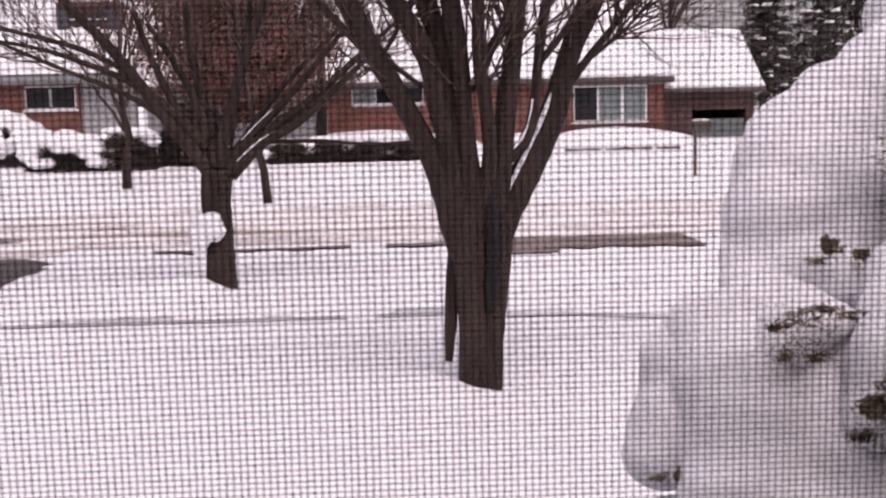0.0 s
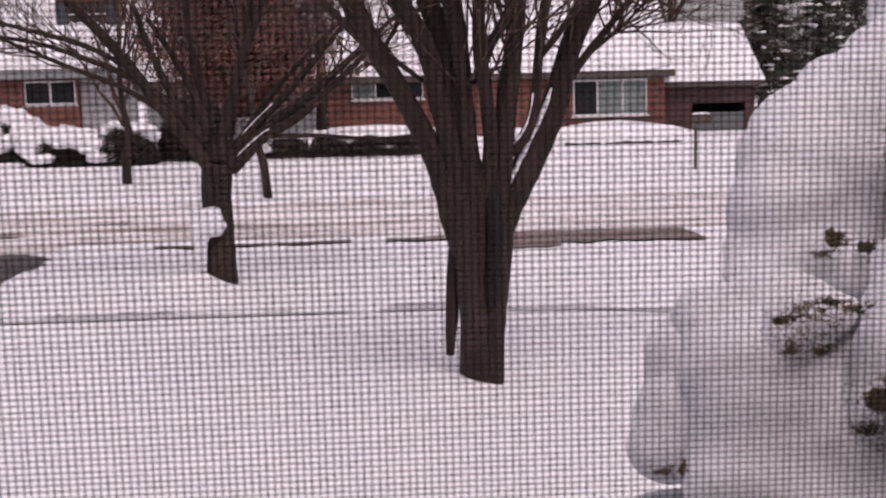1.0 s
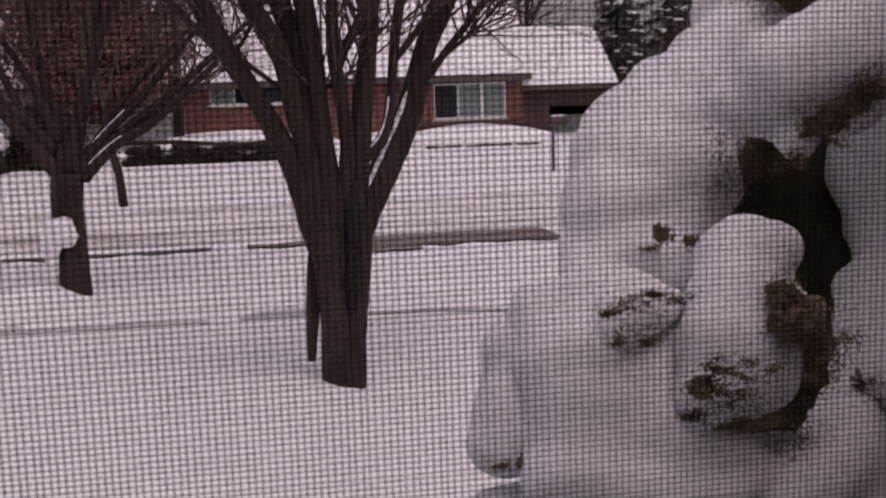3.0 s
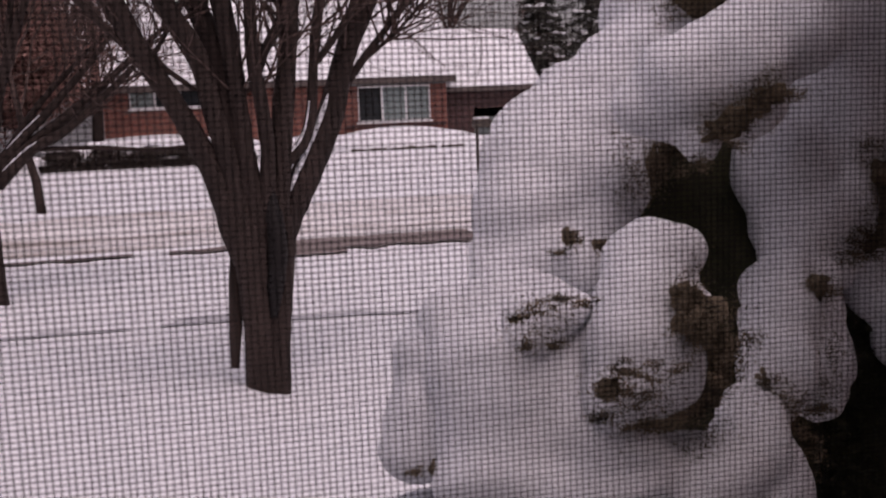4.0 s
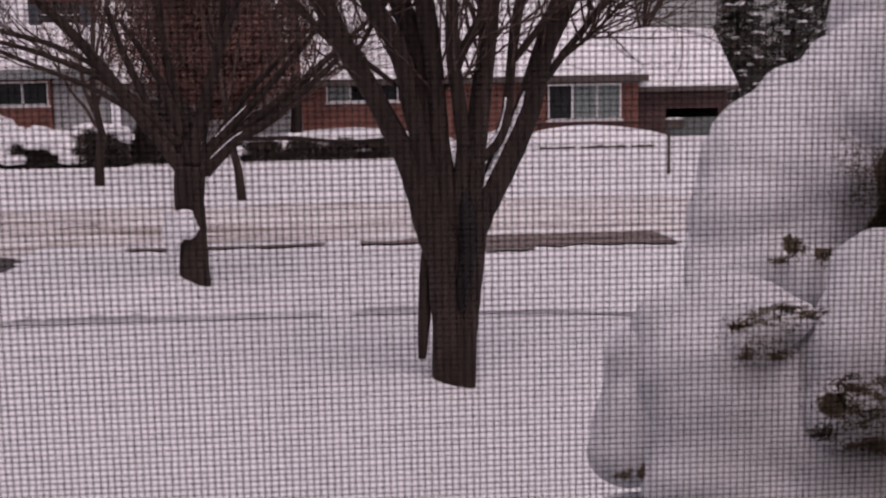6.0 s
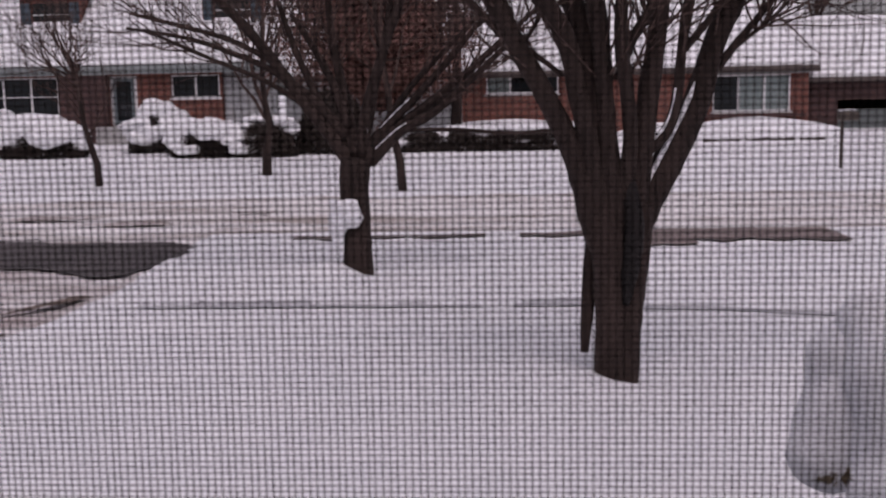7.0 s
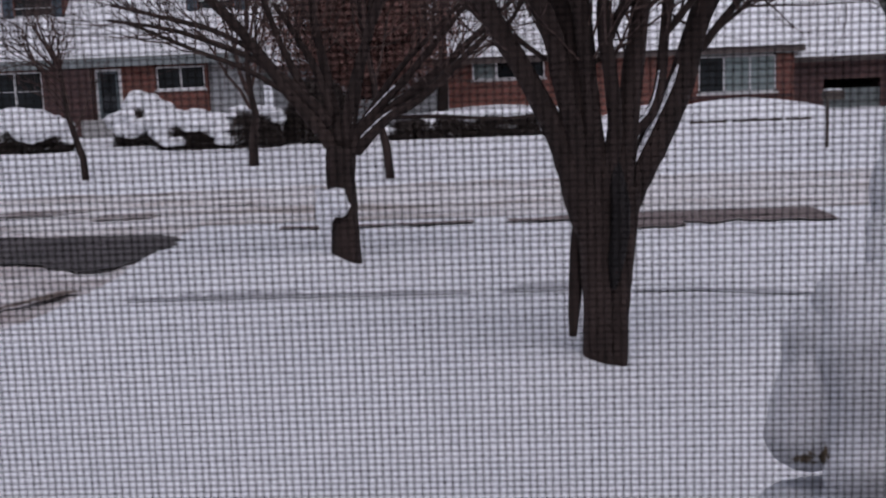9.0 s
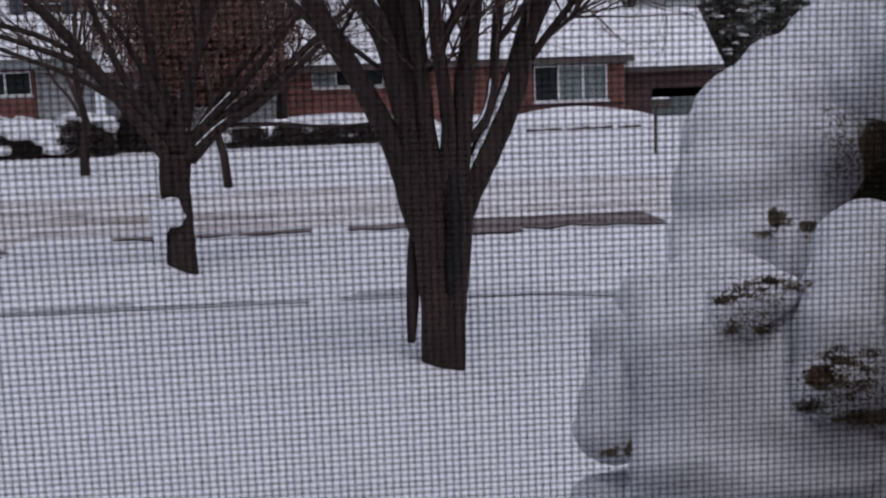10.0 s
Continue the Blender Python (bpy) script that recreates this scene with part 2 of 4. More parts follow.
def height(x, y):
    z = rise(y) + 0.045 * noise.noise(Vector((x * 0.25, y * 0.25, 3))) + 0.012 * noise.noise(Vector((x * 1.1, y * 1.1, 7)))
    edge = 12.95 + 0.12 * noise.noise(Vector((x * 0.5, 1, 1)))
    if abs(x + 2.3) < 3 and abs(y - 15.2) < 3:
        z += (0.03 - 0.5 * (x + 2.3)) * math.exp(-((x + 2.3) ** 2 + (y - 15.2) ** 2) / 0.4)
    if abs(x - 0.8) < 2 and abs(y - 9.5) < 2:
        z -= 0.32 * (x - 0.8) * math.exp(-((x - 0.8) ** 2 + (y - 9.5) ** 2) / 0.4)
    if -4.6 < x and y > edge - 0.02:
        z += 0.05 * min(1, (y - edge + 0.02) / 0.1) * max(0.0, min(1.0, (17 - y) / 4))
    return z


def grid(name, xs, ys, fz, material, label, category, inside=None):
    verts = [(x, y, fz(x, y)) for y in ys for x in xs]
    w = len(xs)
    faces = []
    for j in range(len(ys) - 1):
        for i in range(w - 1):
            if inside is None or inside((xs[i] + xs[i + 1]) / 2, (ys[j] + ys[j + 1]) / 2):
                faces.append((j * w + i, j * w + i + 1, (j + 1) * w + i + 1, (j + 1) * w + i))
    ob = raw(name, verts, faces, material, smooth=True)
    return tagged(ob, label, category, kind="structure")


def spaced(*runs):
    out = []
    for a, b, s in runs:
        n = max(1, round((b - a) / s))
        out += [a + (b - a) * i / n for i in range(n)]
    return out + [runs[-1][1]]


def street(x, y):
    """How far a place lies inside the street's packed, dirty snow."""
    j = 0.35 * noise.noise(Vector((x * 0.45, 5, 0))) + 0.12 * noise.noise(Vector((x * 2.2, 9, 0)))
    return min(y - (19.9 + j), (27.0 - j) - y)


def drive(x, y):
    """The same for the driveway that meets the street."""
    j = 0.25 * noise.noise(Vector((x * 0.6, y * 0.6, 2))) + 0.08 * noise.noise(Vector((x * 3, y * 3, 2)))
    right = np.interp(y, (9.0, 10.0, 10.56, 11.05, 11.55, 12.6, 14.3, 16.0, 18.2), (-7.2, -6.3, -5.85, -5.62, -5.48, -5.4, -5.48, -5.42, -5.6))
    return min(right + j - x, 20.6 - y)


def ground_z(x, y):
    z = height(x, y)
    s = max(street(x, y), drive(x, y))
    return z - 0.10 * max(0.0, min(1.0, (s + 0.05) / 0.15))


def dirty_z(x, y):
    return height(x, y) - 0.045 + 0.035 * noise.noise(Vector((x * 0.7, y * 2.2, 4))) + 0.03 * noise.noise(Vector((x * 2.0, y * 4.5, 6)))


GX = spaced((-600, -60, 30), (-60, -16, 1.0), (-16, 10, 0.13), (10, 60, 1.0), (60, 600, 30))
GY = spaced((-8, 5, 0.5), (5, 21, 0.09), (21, 45, 0.4), (45, 90, 3), (90, 1500, 60))
grid("ground", GX, GY, ground_z, SNOW, "smooth fresh snow over lawns and verges", "snow")
grid("road", spaced((-80, -16, 0.5), (-16, 12, 0.13), (12, 80, 0.5)), spaced((19, 28, 0.12)), dirty_z, SLUSH,
     "street of packed brownish snow and slush", "road", lambda x, y: street(x, y) > -0.25)
grid("driveway", spaced((-20, -4, 0.1)), spaced((4, 19.6, 0.1)), dirty_z, DRIVE_SLUSH,
     "driveway with churned dirty snow and slush", "driveway", lambda x, y: drive(x, y) > -0.2 and street(x, y) < -0.2)


def patch(name, inside, xs, ys, lift, material, label, category):
    return grid(name, xs, ys, lambda x, y: height(x, y) + lift, material, label, category, inside)


def wet(x, y):
    j = 0.16 * noise.noise(Vector((x * 1.7, y * 1.2, 8))) + 0.14 * noise.noise(Vector((x * 6, y * 3, 8))) + 0.1 * noise.noise(Vector((x * 15, y * 5, 8)))
    top = np.interp(x, (-11.0, -10.0, -8.2, -6.0, -5.4), (19.58, 19.37, 18.9, 18.75, 18.1))
    low = np.interp(x, (-11.0, -9.66, -8.74, -7.78, -6.89, -6.12, -5.66, -5.4, -5.3), (19.58, 17.88, 17.19, 16.0, 15.85, 15.05, 15.41, 16.5, 18.2))
    return low + j < y < top + j * 0.6


patch("wet_patch", wet, spaced((-11.2, -5.2, 0.05)), spaced((14.5, 19.9, 0.05)), -0.005, ASPHALT, "bare wet asphalt patch at the driveway mouth", "asphalt")


def rut(x, y):
    j = 0.25 * noise.noise(Vector((x * 1.3, y * 1.3, 5))) + 0.12 * noise.noise(Vector((x * 5, y * 5, 5)))
    near = abs((x + 5.92) - (y - 12.8) * 0.38 - j * 0.5) < 0.09 + 0.45 * j
    notch = abs((x + 5.72) - (y - 11.0) * 0.4 - j * 0.4) < 0.10 + 0.4 * j and 10.8 < y < 11.4
    return notch or (near and 12.45 < y < 13.6)


patch("muddy_rut", rut, spaced((-12, -5, 0.05)), spaced((10.6, 18.6, 0.05)), 0.006, MUD, "dark muddy ruts churned through driveway snow", "rut")


KERB_DIRT = surface("dirty_kerb_snow", (0.09, 0.066, 0.06), (0.34, 0.28, 0.265), 2.2, 0.7, 0.4, 30, stretch=(0.5, 2.5, 1), contrast=(0.35, 0.68))


STREAK = surface("brown_slush_streaks", (0.24, 0.19, 0.175), (0.52, 0.47, 0.455), 1.6, 0.65, 0.4, 12, stretch=(0.4, 2, 1))


def streak(x, y):
    n = noise.noise(Vector((x * 0.45, y * 1.5, 11))) + 0.5 * noise.noise(Vector((x * 1.6, y * 5, 12))) + 0.25 * noise.noise(Vector((x * 6, y * 14, 13)))
    return n > 0.36 + 0.05 * abs(x + 10) - (0.18 if -13 < x < -7 and 20.2 < y < 22.3 else 0.0)


patch("slush_streak", streak, spaced((-16, -4, 0.07)), spaced((19.8, 25, 0.05)), 0.012, STREAK, "brown streaks of dirty slush along the street", "slush")


def verge(x, y):
    j = 0.08 * noise.noise(Vector((x * 1.1, 3, 8))) + 0.05 * noise.noise(Vector((x * 5, 3, 8)))
    if x < -0.75:
        a, b = 18.85, 19.15 + 0.2 * noise.noise(Vector((x * 0.8, 6, 1)))
    elif x < 1.3:
        a, b = 18.85, 19.3 + 0.12 * (x - 0.1)
    else:
        a, b = 18.0 - (0.45 if 1.9 < x < 2.8 else 0.0) - 0.06 * (x - 2), 19.5
    k = 0.22 * noise.noise(Vector((x * 2.3, 7, 3))) + 0.1 * noise.noise(Vector((x * 9, y * 3, 8)))
    return (-4.0 < x < -0.62 or -0.05 < x < 5.25) and a + j + k < y < b + j


patch("kerb_strip", verge, spaced((-4.4, 5.8, 0.06)), spaced((17.3, 20.3, 0.05)), 0.03, KERB_DIRT, "brownish dirty strip along the snowed-in kerb", "verge")


# grey snow colour that paints the shade along the footpath's step
STEP_SHADE = surface("grey_step_shade", (0.36, 0.36, 0.38), (0.6, 0.6, 0.62), 1.2, 0.65, 0.2, 25, stretch=(0.4, 2, 1))


def step_shade(x, y):
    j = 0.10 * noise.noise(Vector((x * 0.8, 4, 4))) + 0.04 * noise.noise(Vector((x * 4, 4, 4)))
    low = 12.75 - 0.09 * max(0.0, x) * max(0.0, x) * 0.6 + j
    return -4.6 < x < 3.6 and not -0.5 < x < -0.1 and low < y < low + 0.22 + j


patch("footpath_edge_shade", step_shade, spaced((-4.8, 3.8, 0.06)), spaced((11.6, 13.5, 0.04)), 0.012, STEP_SHADE, "shallow grey line of trodden snow along the footpath", "footpath")

# ---- houses across the street ----
def wall_front(bm, x0, x1, z0, z1, y, thick, holes):
    """A wall along x with openings through it (x0, x1, z0, z1 each)."""
    xs = sorted({x0, x1, *[h[0] for h in holes], *[h[1] for h in holes]})
    zs = sorted({z0, z1, *[h[2] for h in holes], *[h[3] for h in holes]})
    for a, b in zip(xs, xs[1:]):
        for c, d in zip(zs, zs[1:]):
            if not any(h[0] <= a and b <= h[1] and h[2] <= c and d <= h[3] for h in holes):
                box(bm, (a, y, c), (b, y + thick, d))
    bmesh.ops.remove_doubles(bm, verts=bm.verts, dist=0.0005)


def window(parent, x0, x1, z0, z1, y, lights=2, bars=1, pane=None, w=0.07):
    """A window in an opening: frame, sill, mullions and panes."""
    bm = bmesh.new()
    for lo, hi in (((x0, y + 0.02, z0), (x0 + w, y + 0.12, z1)), ((x1 - w, y + 0.02, z0), (x1, y + 0.12, z1)),
                   ((x0 + w, y + 0.02, z1 - w), (x1 - w, y + 0.12, z1)), ((x0 + w, y + 0.02, z0), (x1 - w, y + 0.12, z0 + w))):
        box(bm, lo, hi)
    step = (x1 - x0) / lights
    for i in range(1, lights):
        box(bm, (x0 + step * i - 0.05, y + 0.025, z0 + w), (x0 + step * i + 0.05, y + 0.115, z1 - w))
    win = part("window", bm, TRIM, parent, "white framed window")
    boxed("window_sill", (x0 - 0.08, y - 0.08, z0 - 0.08), (x1 + 0.08, y + 0.02, z0 - 0.003), TRIM, win)
    for i in range(lights):
        a, b = x0 + step * i + 0.05, x0 + step * (i + 1) - 0.05
        kind = pane[i] if pane else GLASS
        boxed("pane", (a, y + 0.06, z0 + w), (b, y + 0.075, z1 - w), kind, win)
        for k in range(bars):
            zc = z0 + (z1 - z0) * (k + 1) / (bars + 1)
            boxed("glazing_bar", (a, y + 0.035, zc - 0.025), (b, y + 0.055, zc + 0.025), TRIM, win)
    return win


def gable_roof(parent, x0, x1, y0, y1, eave, ridge, over=0.35, hip=0.0, snow=0.16, seed=1, drop=0.34, gutter=None, verge_over=None):
    """A pitched roof along x with its blanket of snow and a gutter."""
    ym = (y0 + y1) / 2
    side = over if verge_over is None else verge_over
    a, b, c, d = x0 - side, x1 + side, y0 - over, y1 + over
    slope = (ridge - eave) / (ym - y0)
    e = eave - over * slope
    top = [(a + hip, ym, ridge), (b - hip, ym, ridge)]
    base = [(a, c, e), (b, c, e), (b, d, e), (a, d, e)]
    verts = base + top + [(x, y, z - 0.16) for x, y, z in base]
    faces = [(0, 1, 5, 4), (2, 3, 4, 5), (1, 2, 5), (3, 0, 4), (1, 0, 6, 7), (2, 1, 7, 8), (3, 2, 8, 9), (0, 3, 9, 6), (6, 9, 8, 7)]
    raw("roof", verts, faces, SHINGLE, parent)
    rnd = random.Random(seed)
    nx, ny = max(8, int((b - a) / 0.35)), 16
    for front in (True, False):
        vs, fs = [], []
        for lay in (0, 1):
            for j in range(ny + 1):
                v = j / ny
                l = a + hip * v
                r = b - hip * v
                for i in range(nx + 1):
                    x = l + (r - l) * i / nx
                    y = (c if front else d) + ((ym - c) if front else (ym - d)) * v
                    z = e + (ridge - e) * v
                    edge = min(1.0, 6 * min(v + 0.02, (i + 0.05) / nx, (nx - i + 0.05) / nx))
                    t = (0.02 if lay == 0 else 0.02 + snow * (0.35 + 0.65 * edge) * (1 + 0.3 * noise.noise(Vector((x * 0.5, y * 0.6, seed)))))
                    lip = 0.06 * noise.noise(Vector((x * 0.9, seed, 2))) if j == 0 else 0
                    vs.append((x, y + (lip if front else -lip), z + t))
        w = nx + 1
        o = w * (ny + 1)
        for j in range(ny):
            for i in range(nx):
                q = j * w + i
                fs.append((o + q, o + q + 1, o + q + 1 + w, o + q + w) if front else (o + q, o + q + w, o + q + 1 + w, o + q + 1))
        for i in range(nx):
            fs.append((i, i + 1, o + i + 1, o + i))
        for j in range(ny):
            fs.append((j * w, o + j * w, o + (j + 1) * w, (j + 1) * w))
            fs.append((j * w + nx, (j + 1) * w + nx, o + (j + 1) * w + nx, o + j * w + nx))
        raw("roof_snow", vs, fs, SNOW, parent, "thick untouched snow on the roof slope", smooth=True)
    boxed("gutter", (a, c - 0.12, e - drop), (b, c - 0.004, e - 0.02), gutter or GUTTER, parent, "gutter and fascia board", 0.02)


def body(parent, x0, x1, y0, y1, z0, z1, holes, material, label=""):
    bm = bmesh.new()
    wall_front(bm, x0, x1, z0, z1, y0, 0.25, holes)
    part("wall", bm, material, parent, label)
    boxed("wall", (x0, y1 - 0.25, z0), (x1, y1, z1), material, parent)
    boxed("wall", (x0, y0 + 0.25, z0), (x0 + 0.25, y1 - 0.25, z1), material, parent)
    boxed("wall", (x1 - 0.25, y0 + 0.25, z0), (x1, y1 - 0.25, z1), material, parent)


def dormer(parent, x0, x1, y, z0, z1, back, bar=True, brick=None):
    """A brick dormer with a shuttered window and a snowy gable."""
    bm = bmesh.new()
    wall_front(bm, x0, x1, z0, z1, y, 0.2, [(x0 + 0.55, x1 - 0.55, z0 + 0.25, z1 - 0.2)])
    box(bm, (x0, y + 0.2, z0), (x0 + 0.2, back, z1))
    box(bm, (x1 - 0.2, y + 0.2, z0), (x1, back, z1))
    dm = part("dormer", bm, brick or BRICK, parent, "brick dormer with shutters")
    boxed("shutter", (x0 + 0.05, y - 0.04, z0 + 0.25), (x0 + 0.5, y - 0.004, z1 - 0.2), SHUTTER, dm, "blue-grey shutter")
    boxed("shutter", (x1 - 0.5, y - 0.04, z0 + 0.25), (x1 - 0.05, y - 0.004, z1 - 0.2), SHUTTER, dm, "blue-grey shutter")
    boxed("pane", (x0 + 0.55, y + 0.1, z0 + 0.25), (x1 - 0.55, y + 0.12, z1 - 0.2), GLASS, dm)
    if bar:
        boxed("glazing_bar", (x0 + 0.55, y + 0.06, (z0 + z1) / 2), (x1 - 0.55, y + 0.09, (z0 + z1) / 2 + 0.06), TRIM, dm)
    xm = (x0 + x1) / 2
    vs = [(x0 - 0.25, y - 0.25, z1), (x1 + 0.25, y - 0.25, z1), (xm, y - 0.25, z1 + 1.0),
          (x0 - 0.25, back, z1), (x1 + 0.25, back, z1), (xm, back, z1 + 1.0)]
    raw("dormer_roof", vs, [(0, 1, 2), (3, 5, 4), (0, 2, 5, 3), (1, 4, 5, 2), (0, 3, 4, 1)], SNOW, dm, "snow-covered dormer roof")


def brick_house():
    h = thing("brick_house", (-18, 48.3, 0.5), "red brick cottage with snow-covered roof, dormers and picture window", "house", "houses across the street")
    holder = h
    x0, x1, y0, y1, z0, z1 = -25.4, -12.95, 48.3, 57.3, 0.2, 4.1
    wins = [(-24.05, -20.3, 1.74, 3.43), (-15.2, -13.05, 2.42, 3.42)]
    door = (-17.95, -16.75, 1.25, 3.42)
    body(holder, x0, x1, y0, y1, z0, z1, [*wins, door], BRICK)
    window(holder, *wins[0], y0, 3, 1)
    window(holder, *wins[1], y0, 2, 0)
    bm = bmesh.new()
    box(bm, (-17.95, y0 + 0.03, 1.25), (-17.84, y0 + 0.14, 3.42))
    box(bm, (-16.9, y0 + 0.03, 1.25), (-16.75, y0 + 0.14, 3.42))
    box(bm, (-17.84, y0 + 0.03, 3.32), (-16.9, y0 + 0.14, 3.42))
    dr = part("door", bm, TRIM, holder, "white door frame with teal-grey storm door")
    boxed("door_leaf", (-17.84, y0 + 0.06, 1.25), (-16.9, y0 + 0.11, 3.32), DOORPAINT, dr, "teal-grey storm door", 0.01)
    boxed("door_glass", (-17.7, y0 + 0.045, 1.5), (-17.04, y0 + 0.058, 3.2), GLASS, dr)
    boxed("step", (-18.3, y0 - 1.1, 0.3), (-16.5, y0 - 0.004, 1.24), CONCRETE, holder, "snowy concrete front step")
    boxed("porch_wall", (-20.15, y0 - 0.4, 0.2), (-18.0, y0 - 0.004, 3.62), DARK_BRICK, holder, "projecting dark brick bay")
    # siding wing beside the brick front
    bm = bmesh.new()
    wall_front(bm, -12.945, -10.6, 0.2, 4.1, 48.6, 0.25, [])
    part("siding_wall", bm, SIDING, holder, "white clapboard wall")
    gable_roof(holder, x0, -10.6, y0, y1, 4.215, 8.4, seed=3, drop=0.40, verge_over=0.06)
    dormer(holder, -22.5, -19.7, 49.9, 5.5, 7.0, 53.0)
    dormer(holder, -14.1, -11.4, 49.9, 5.5, 7.0, 53.0)
    return settle(h)


def settle(h):
    """Parts were built in world places: hang them under the thing without moving them."""
    for o in h.children:
        o.matrix_parent_inverse = Matrix.Translation(-h.location)
    return h


def second_house():
    h = thing("brick_house", (5, 48.3, 0.5), "low red brick house with pale picture window and snowy roof", "house", "houses across the street")
    x0, x1, y0, y1, z0, z1 = -2.45, 12.2, 48.3, 57.3, 0.1, 3.5
    wins = [(-1.4, 1.7, 2.3, 3.2), (8.2, 11.45, 1.35, 2.9)]
    body(h, x0, x1, y0, y1, z0, z1, wins, BRICK)
    window(h, *wins[0], y0, 3, 0, (CURTAIN, GLASS, GLASS))
    window(h, *wins[1], y0, 3, 0, (GLASS, CURTAIN, CURTAIN))
    boxed("gable_band", (7.7, y0 - 0.06, 2.92), (12.2, y0 - 0.004, 3.5), GUTTER, h, "grey-green boarding over the picture window")
    boxed("ledge", (7.6, y0 - 0.25, 1.12), (12.1, y0 - 0.004, 1.25), DARK_BRICK, h, "dark brick ledge under the window")
    bm = bmesh.new()
    wall_front(bm, -10.2, -2.455, 0.1, 3.5, 48.7, 0.25, [(-6.5, -5.0, 1.6, 3.0)])
    part("siding_wall", bm, SIDING, h, "white clapboard wall")
    window(h, -6.5, -5.0, 1.6, 3.0, 48.7, 2, 1)
    gable_roof(h, -10.2, x1, y0, y1, 3.6, 8.3, seed=5, drop=0.26, gutter=BROWN_FASCIA)
    return settle(h)


def garage_wing():
    h = thing("garage", (14.5, 48.3, 0.3), "brown brick garage with half-open grey-green door", "garage")
    x0, x1, y0, y1 = 12.25, 16.4, 48.9, 55.5
    body(h, x0, x1, y0, y1, 0.1, 2.95, [(13.6, 16.0, 0.1, 1.75)], DARK_BRICK)
    boxed("garage_door", (13.6, y0 + 0.12, 0.12), (16.0, y0 + 0.18, 1.35), GARAGE, h, "grey-green panelled garage door")
    gable_roof(h, x0, x1, y0, y1, 2.95, 5.3, over=0.35, seed=8, drop=0.2, gutter=BROWN_FASCIA)
    return settle(h)


brick_house()
second_house()
garage_wing()


def neighbour():
    h = thing("brick_house", (-33, 50, 0.5), "neighbouring house with pale siding and low snowy roof", "house", "houses across the street")
    body(h, -40.5, -26.2, 51, 60, 0.2, 3.3, [(-33, -30.5, 1.2, 2.6)], GREY_SIDING)
    window(h, -33, -30.5, 1.2, 2.6, 51, 2, 1)
    gable_roof(h, -40.5, -26.2, 51, 60, 3.5, 8.2, seed=11, drop=0.2)
    dormer(h, -29.4, -25.2, 53.0, 5.7, 7.1, 55.4, False, DARK_BRICK)
    return settle(h)


neighbour()


# ---- trees ----
# limbs of the maple: x, z, radius
BIG_TREE = {}
BIG_TREE["trunk"] = [(0.76, -0.25, 0.146), (0.77, 0.41, 0.146), (0.76, 0.82, 0.151), (0.75, 1.17, 0.17), (0.72, 1.39, 0.16), (0.7, 1.61, 0.126), (0.68, 1.76, 0.087)]
BIG_TREE["trunk_b"] = [(0.89, -0.26, 0.097), (0.91, 0.41, 0.112), (0.94, 0.81, 0.121), (0.97, 1.16, 0.131), (1.0, 1.38, 0.131), (1.03, 1.53, 0.097)]
BIG_TREE["L1"] = [(0.69, 1.12, 0.107), (0.6, 1.42, 0.121), (0.52, 1.74, 0.112), (0.36, 2.15, 0.097), (0.14, 2.57, 0.087), (-0.06, 2.93, 0.087), (-0.26, 3.35, 0.092), (-0.49, 3.91, 0.078), (-0.74, 4.54, 0.049)]
BIG_TREE["L2a"] = [(0.71, 1.22, 0.107), (0.66, 1.51, 0.107), (0.59, 1.95, 0.087), (0.48, 2.43, 0.083), (0.38, 2.89, 0.083), (0.15, 3.3, 0.083), (-0.07, 3.9, 0.063), (-0.28, 4.54, 0.039)]
BIG_TREE["L2b"] = [(0.77, 1.21, 0.117), (0.72, 1.51, 0.126), (0.66, 1.95, 0.112), (0.59, 2.43, 0.112), (0.55, 2.88, 0.102), (0.39, 3.34, 0.087), (0.22, 3.89, 0.068), (0.14, 4.53, 0.044)]
BIG_TREE["L2c"] = [(0.82, 1.26, 0.107), (0.78, 1.56, 0.107), (0.73, 2.0, 0.087), (0.7, 2.42, 0.073), (0.66, 2.88, 0.078), (0.59, 3.33, 0.083), (0.55, 3.93, 0.068), (0.54, 4.53, 0.044)]
BIG_TREE["L3"] = [(0.87, 1.21, 0.087), (0.87, 1.61, 0.078), (0.91, 2.04, 0.063), (0.88, 2.42, 0.063), (0.82, 2.86, 0.058), (0.82, 3.33, 0.049), (0.85, 3.88, 0.044), (0.89, 4.48, 0.029)]
BIG_TREE["L4"] = [(0.9, 1.16, 0.107), (0.95, 1.46, 0.117), (1.01, 1.9, 0.097), (1.06, 2.38, 0.092), (1.13, 2.9, 0.078), (1.16, 3.32, 0.087), (1.25, 3.88, 0.068), (1.36, 4.52, 0.044)]
BIG_TREE["L5"] = [(0.91, 1.11, 0.126), (1.0, 1.38, 0.141), (1.17, 1.7, 0.136), (1.32, 1.98, 0.131), (1.51, 2.37, 0.121), (1.66, 2.84, 0.097), (1.85, 3.26, 0.107), (2.07, 3.68, 0.083), (2.41, 4.32, 0.049)]
BIG_TREE["L4b"] = [(1.01, 1.94, 0.058), (1.21, 2.11, 0.053), (1.31, 2.37, 0.049), (1.36, 2.8, 0.044), (1.42, 3.18, 0.049), (1.52, 3.6, 0.039), (1.64, 4.15, 0.024)]
BIG_TREE["L3b"] = [(0.82, 2.62, 0.039), (0.91, 2.88, 0.044), (1.03, 3.07, 0.044), (1.1, 3.23, 0.039)]
BIG_TREE["L5b"] = [(1.36, 2.78, 0.029), (1.51, 2.96, 0.029), (1.68, 3.2, 0.034), (1.78, 3.5, 0.034), (1.88, 4.05, 0.024)]
